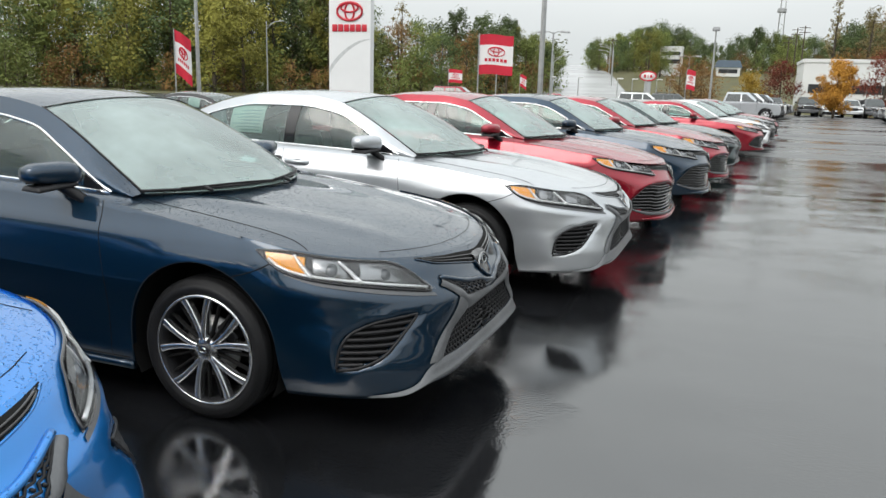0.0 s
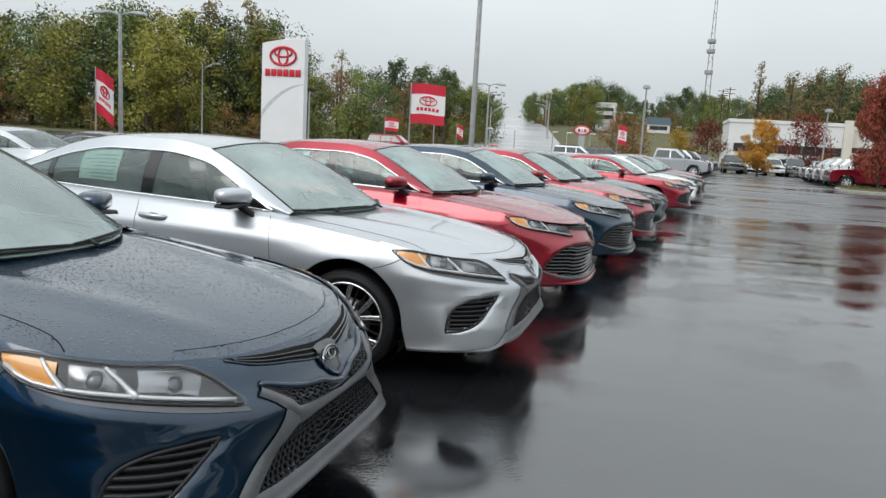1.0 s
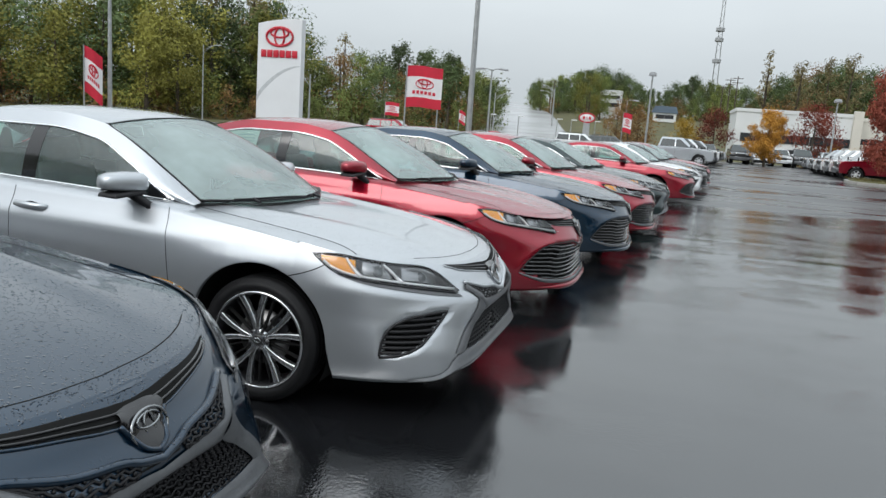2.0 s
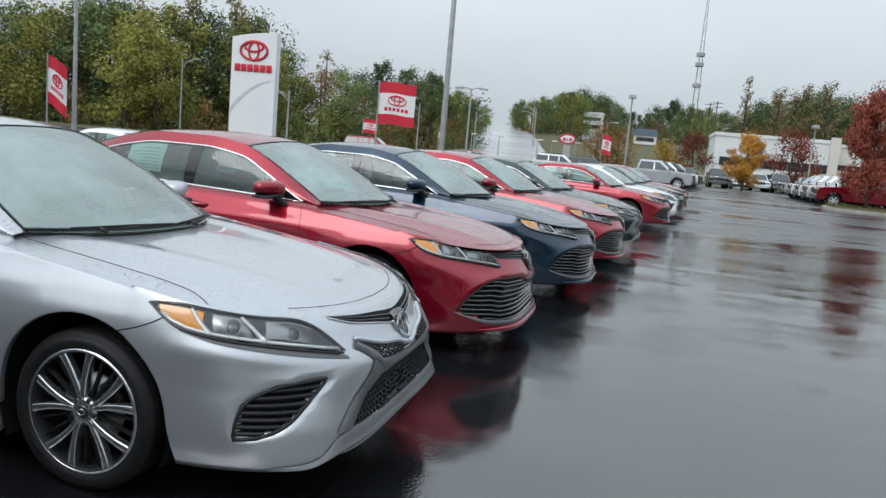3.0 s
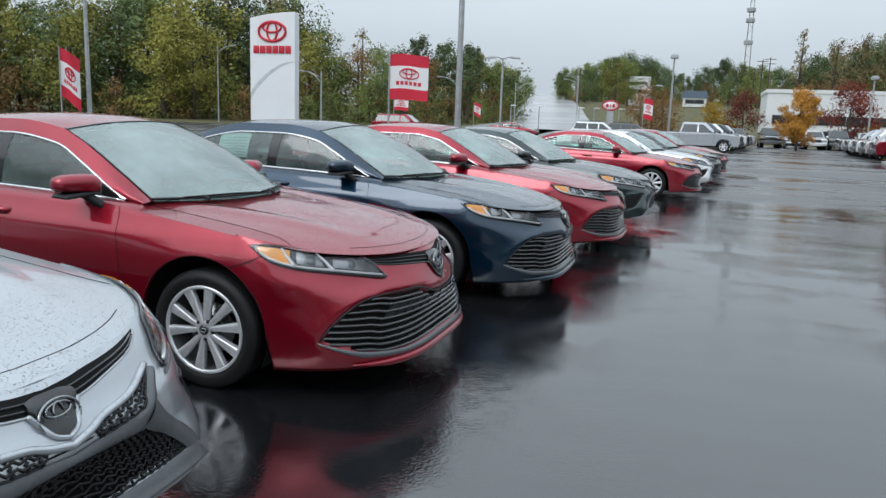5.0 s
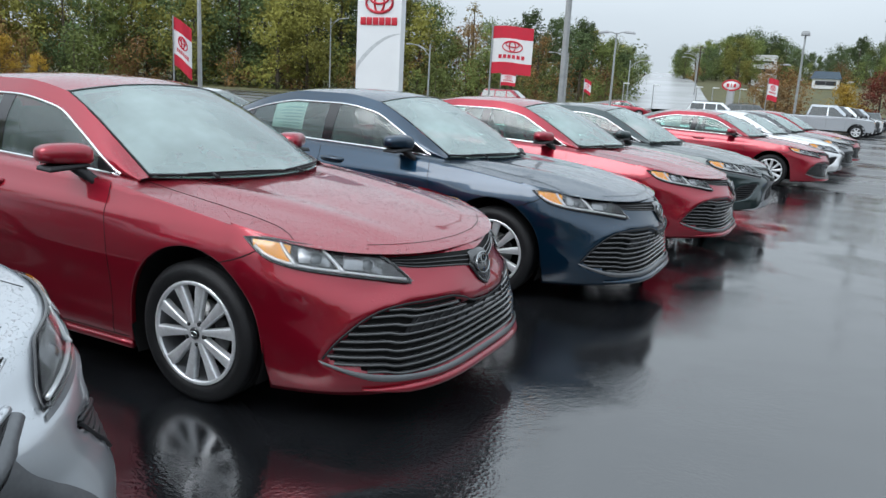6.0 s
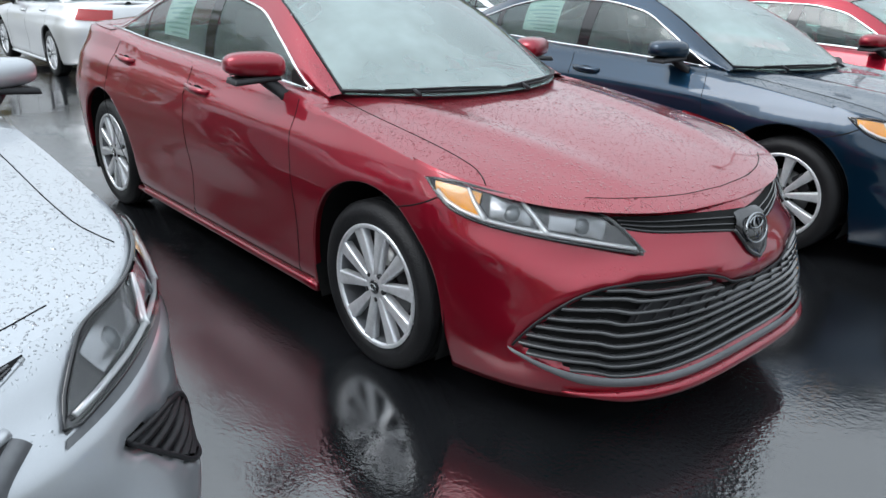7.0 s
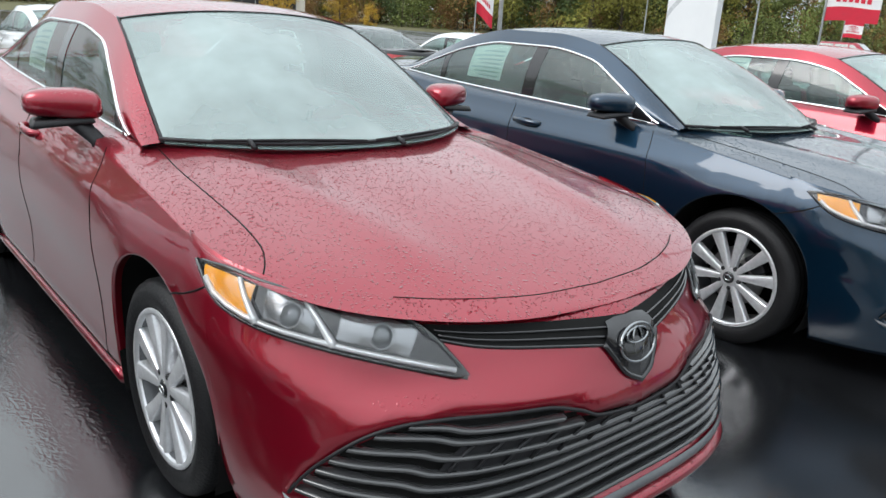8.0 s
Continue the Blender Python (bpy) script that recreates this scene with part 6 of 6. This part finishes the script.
# the tall white sign
sg = thing("pylon_sign", pose(-24.1, 42.9, 0, 0, 0, 4), "tall white pylon sign with a red oval and red bar", "sign")
W, H = 2.75, 6.75
top_line = [(W * i / 12, H - 0.32 * (1 - i / 12) ** 2) for i in range(13)]
part("panel", prism([(0, 0)] + [(W, 0)] + top_line[::-1], 0.55, "y", 0.03), WHITE, sg, smooth=False)
for ring, r in (((0.82, 0.52), 0.075), ((0.30, 0.50), 0.06)):
    part("oval", tube([(W / 2 + ring[0] * math.cos(2 * math.pi * k / 40), -0.30, H - 1.05 + ring[1] * math.sin(2 * math.pi * k / 40)) for k in range(40)], r, 8, True), SIGNRED, sg, "red oval ring")
part("oval", tube([(W / 2 + 0.55 * math.cos(2 * math.pi * k / 40), -0.30, H - 0.83 + 0.26 * math.sin(2 * math.pi * k / 40)) for k in range(40)], 0.06, 8, True), SIGNRED, sg, "red oval ring")
for k in range(6):
    part("bar", bevel_box(0.33, 0.07, 0.42, 0.03, (0.40 + 0.39 * k, -0.30, H - 2.02)), SIGNRED, sg, "plain red block")
sweep = [(0.02 + (W - 0.04) * i / 20, H - 4.4 + 1.75 * math.sin(math.pi / 2 * i / 20) ** 0.8) for i in range(21)]
rows = [[(x, -0.281, z) for x, z in sweep], [(x, -0.281, z - 0.34 * (1 - i / 20) - 0.05) for i, (x, z) in enumerate(sweep)]]
part("sweep", sheet(rows), SIGNGREY, sg, "grey curved sweep", smooth=False)

ks = thing("oval_sign", pose(-12.3, 110, ground_z(-12.3, 110)), "white oval sign with a red rim on a grey pylon", "sign")
part("pylon", bevel_box(0.95, 0.4, 3.4, 0.05, (0, 0, 1.5), 0.92), LAMPGREY, ks)
part("face", moved(lathe([(1.0, -0.12), (1.0, 0.12), (0.01, 0.13)], 40, "y"), pose(0, -0.1, 3.75, 0, 0, 180) @ Matrix.Diagonal((1.08, 1, 0.62, 1))), WHITE, ks)
part("rim", tube([(1.07 * math.cos(2 * math.pi * k / 40), -0.2, 3.75 + 0.61 * math.sin(2 * math.pi * k / 40)) for k in range(40)], 0.10, 8, True), SIGNRED, ks)
for k in (-1, 0, 1):
    part("bar", bevel_box(0.30 if k else 0.10, 0.06, 0.42, 0.02, (0.42 * k, -0.27, 3.75)), SIGNRED, ks)

# ---- buildings ----
def building(name, x, y, wide, deep, height, mat, label, bands=(), turn=0.0, z=None):
    ob = thing(name, pose(x, y, ground_z(x, y) if z is None else z, 0, 0, turn), label, "building")
    part("wall", bevel_box(wide, deep, height, 0.03, (0, 0, height / 2)), mat, ob, smooth=False)
    part("parapet", joined(bevel_box(wide + 0.3, 0.25, 0.45, 0.03, (0, -deep / 2, height)), bevel_box(0.25, deep, 0.45, 0.03, (-wide / 2, 0, height)), bevel_box(0.25, deep, 0.45, 0.03, (wide / 2, 0, height))), mat, ob, smooth=False)
    for z0, z1, x0, x1 in bands:
        w = part("window", bevel_box(x1 - x0, 0.08, z1 - z0, 0.01, ((x0 + x1) / 2, -deep / 2 - 0.03, (z0 + z1) / 2)), DARKBAND, ob, "dark strip window", smooth=False)
        n = max(2, int((x1 - x0) / 1.6))
        for k in range(n + 1):
            part("mullion", bevel_box(0.06, 0.05, z1 - z0, 0.0, (x0 + (x1 - x0) * k / n, -deep / 2 - 0.09, (z0 + z1) / 2)), LAMPGREY, w, smooth=False)
    return ob


b1 = building("showroom", 14.2, 116, 14.5, 14, 6.3, WHITEWALL, "white flat-roofed showroom with a dark strip window", [(2.3, 3.4, -6.5, 6.8), (0.2, 1.6, -6.5, 6.8)], 0, -0.6)
part("pilaster", bevel_box(1.1, 0.6, 6.9, 0.05, (7.0, -7.2, 3.45)), STUCCO, b1, smooth=False)
building("showroom", 30.5, 118, 18, 14, 6.0, STUCCO, "beige flat-roofed building with a dark window band", [(2.9, 3.6, -8.8, 8.8), (0.5, 2.0, -8.6, 8.6)], 0, -0.6)
building("showroom", 36.5, 112, 6.5, 6, 4.6, STUCCO, "low beige building wing", [(1.0, 2.4, -2.8, 2.8)], 0, -0.6)
building("office_building", -17.5, 204, 5.2, 5, 6.9, WHITEWALL, "small white two-storey building on the bank", [(3.0, 4.0, -2.3, 2.3), (5.0, 5.8, -2.3, 2.3)])
hb = building("house", -3.9, 208, 5.6, 6, 2.3, WHITEWALL, "low house with a blue-grey metal roof", [(0.8, 1.8, -2.2, 2.2)])
part("roof", prism([(-3.3, 2.2), (3.3, 2.2), (2.6, 3.9), (-2.6, 3.9)], 6.6, "y", 0.04), BLUEROOF, hb, smooth=False)
# added out of view: a dark-glazed block for the car noses to reflect
building("dealership", 36, -6, 64, 12, 8.5, STUCCO, "long beige building with dark glass, added unseen beside the lot for reflections", [(0.3, 3.6, -30, 30), (5.0, 6.4, -30, 30)], -90, -0.05)
building("building", -96, 52, 18, 14, 6, STUCCO, "pale grey building beyond the lot", [(1.0, 2.5, -8, 8)], 60)

# ---- mast and utility poles ----
mast = thing("radio_mast", pose(10.0, 300, 9.0), "tall grey lattice radio mast on the hill", "mast")
for k in range(3):
    a = 2 * math.pi * k / 3
    part("leg", tube([(1.5 * math.cos(a), 1.5 * math.sin(a), 0), (0.45 * math.cos(a), 0.45 * math.sin(a), 48), (0.2 * math.cos(a), 0.2 * math.sin(a), 70)], [0.17, 0.13, 0.10], 6), LAMPGREY, mast)
for i in range(40):
    s0, s1 = i * 1.7, (i + 1) * 1.7
    r0, r1 = [1.5 + (0.45 - 1.5) * min(1, s / 48) - 0.25 * max(0, (s - 48) / 22) for s in (s0, s1)]
    a0, a1 = 2 * math.pi * (i % 3) / 3, 2 * math.pi * ((i + 1) % 3) / 3
    part("brace", tube([(r0 * math.cos(a0), r0 * math.sin(a0), s0), (r1 * math.cos(a1), r1 * math.sin(a1), s1)], 0.07, 5), LAMPGREY, mast)
for s in (20, 27.5, 31):
    part("antenna_ring", lathe([(1.4, s), (1.5, s + 0.2), (1.5, s + 1.3), (1.3, s + 1.5), (0.4, s + 1.5)], 10), LAMPGREY, mast, smooth=False)
for az, d, h in ((2.55, 215, 10), (3.0, 215, 12), (3.45, 215, 12.5), (-9.0, 210, 9)):
    x, y = d * math.sin(radians(az)), d * math.cos(radians(az))
    up = thing("utility_pole", pose(x, y, ground_z(x, y)), "dark wooden utility pole with crossarms", "pole")
    part("pole", lathe([(0.17, 0), (0.12, h)], 8), WOODPOLE, up)
    for z in (h - 0.5, h - 1.6):
        part("crossarm", bevel_box(2.6, 0.14, 0.16, 0.02, (0, 0, z)), WOODPOLE, up)
for proto in (SPORT, PLAIN, PICKUP, SUV):
    for o in (*proto.children_recursive, proto):
        bpy.data.objects.remove(o)
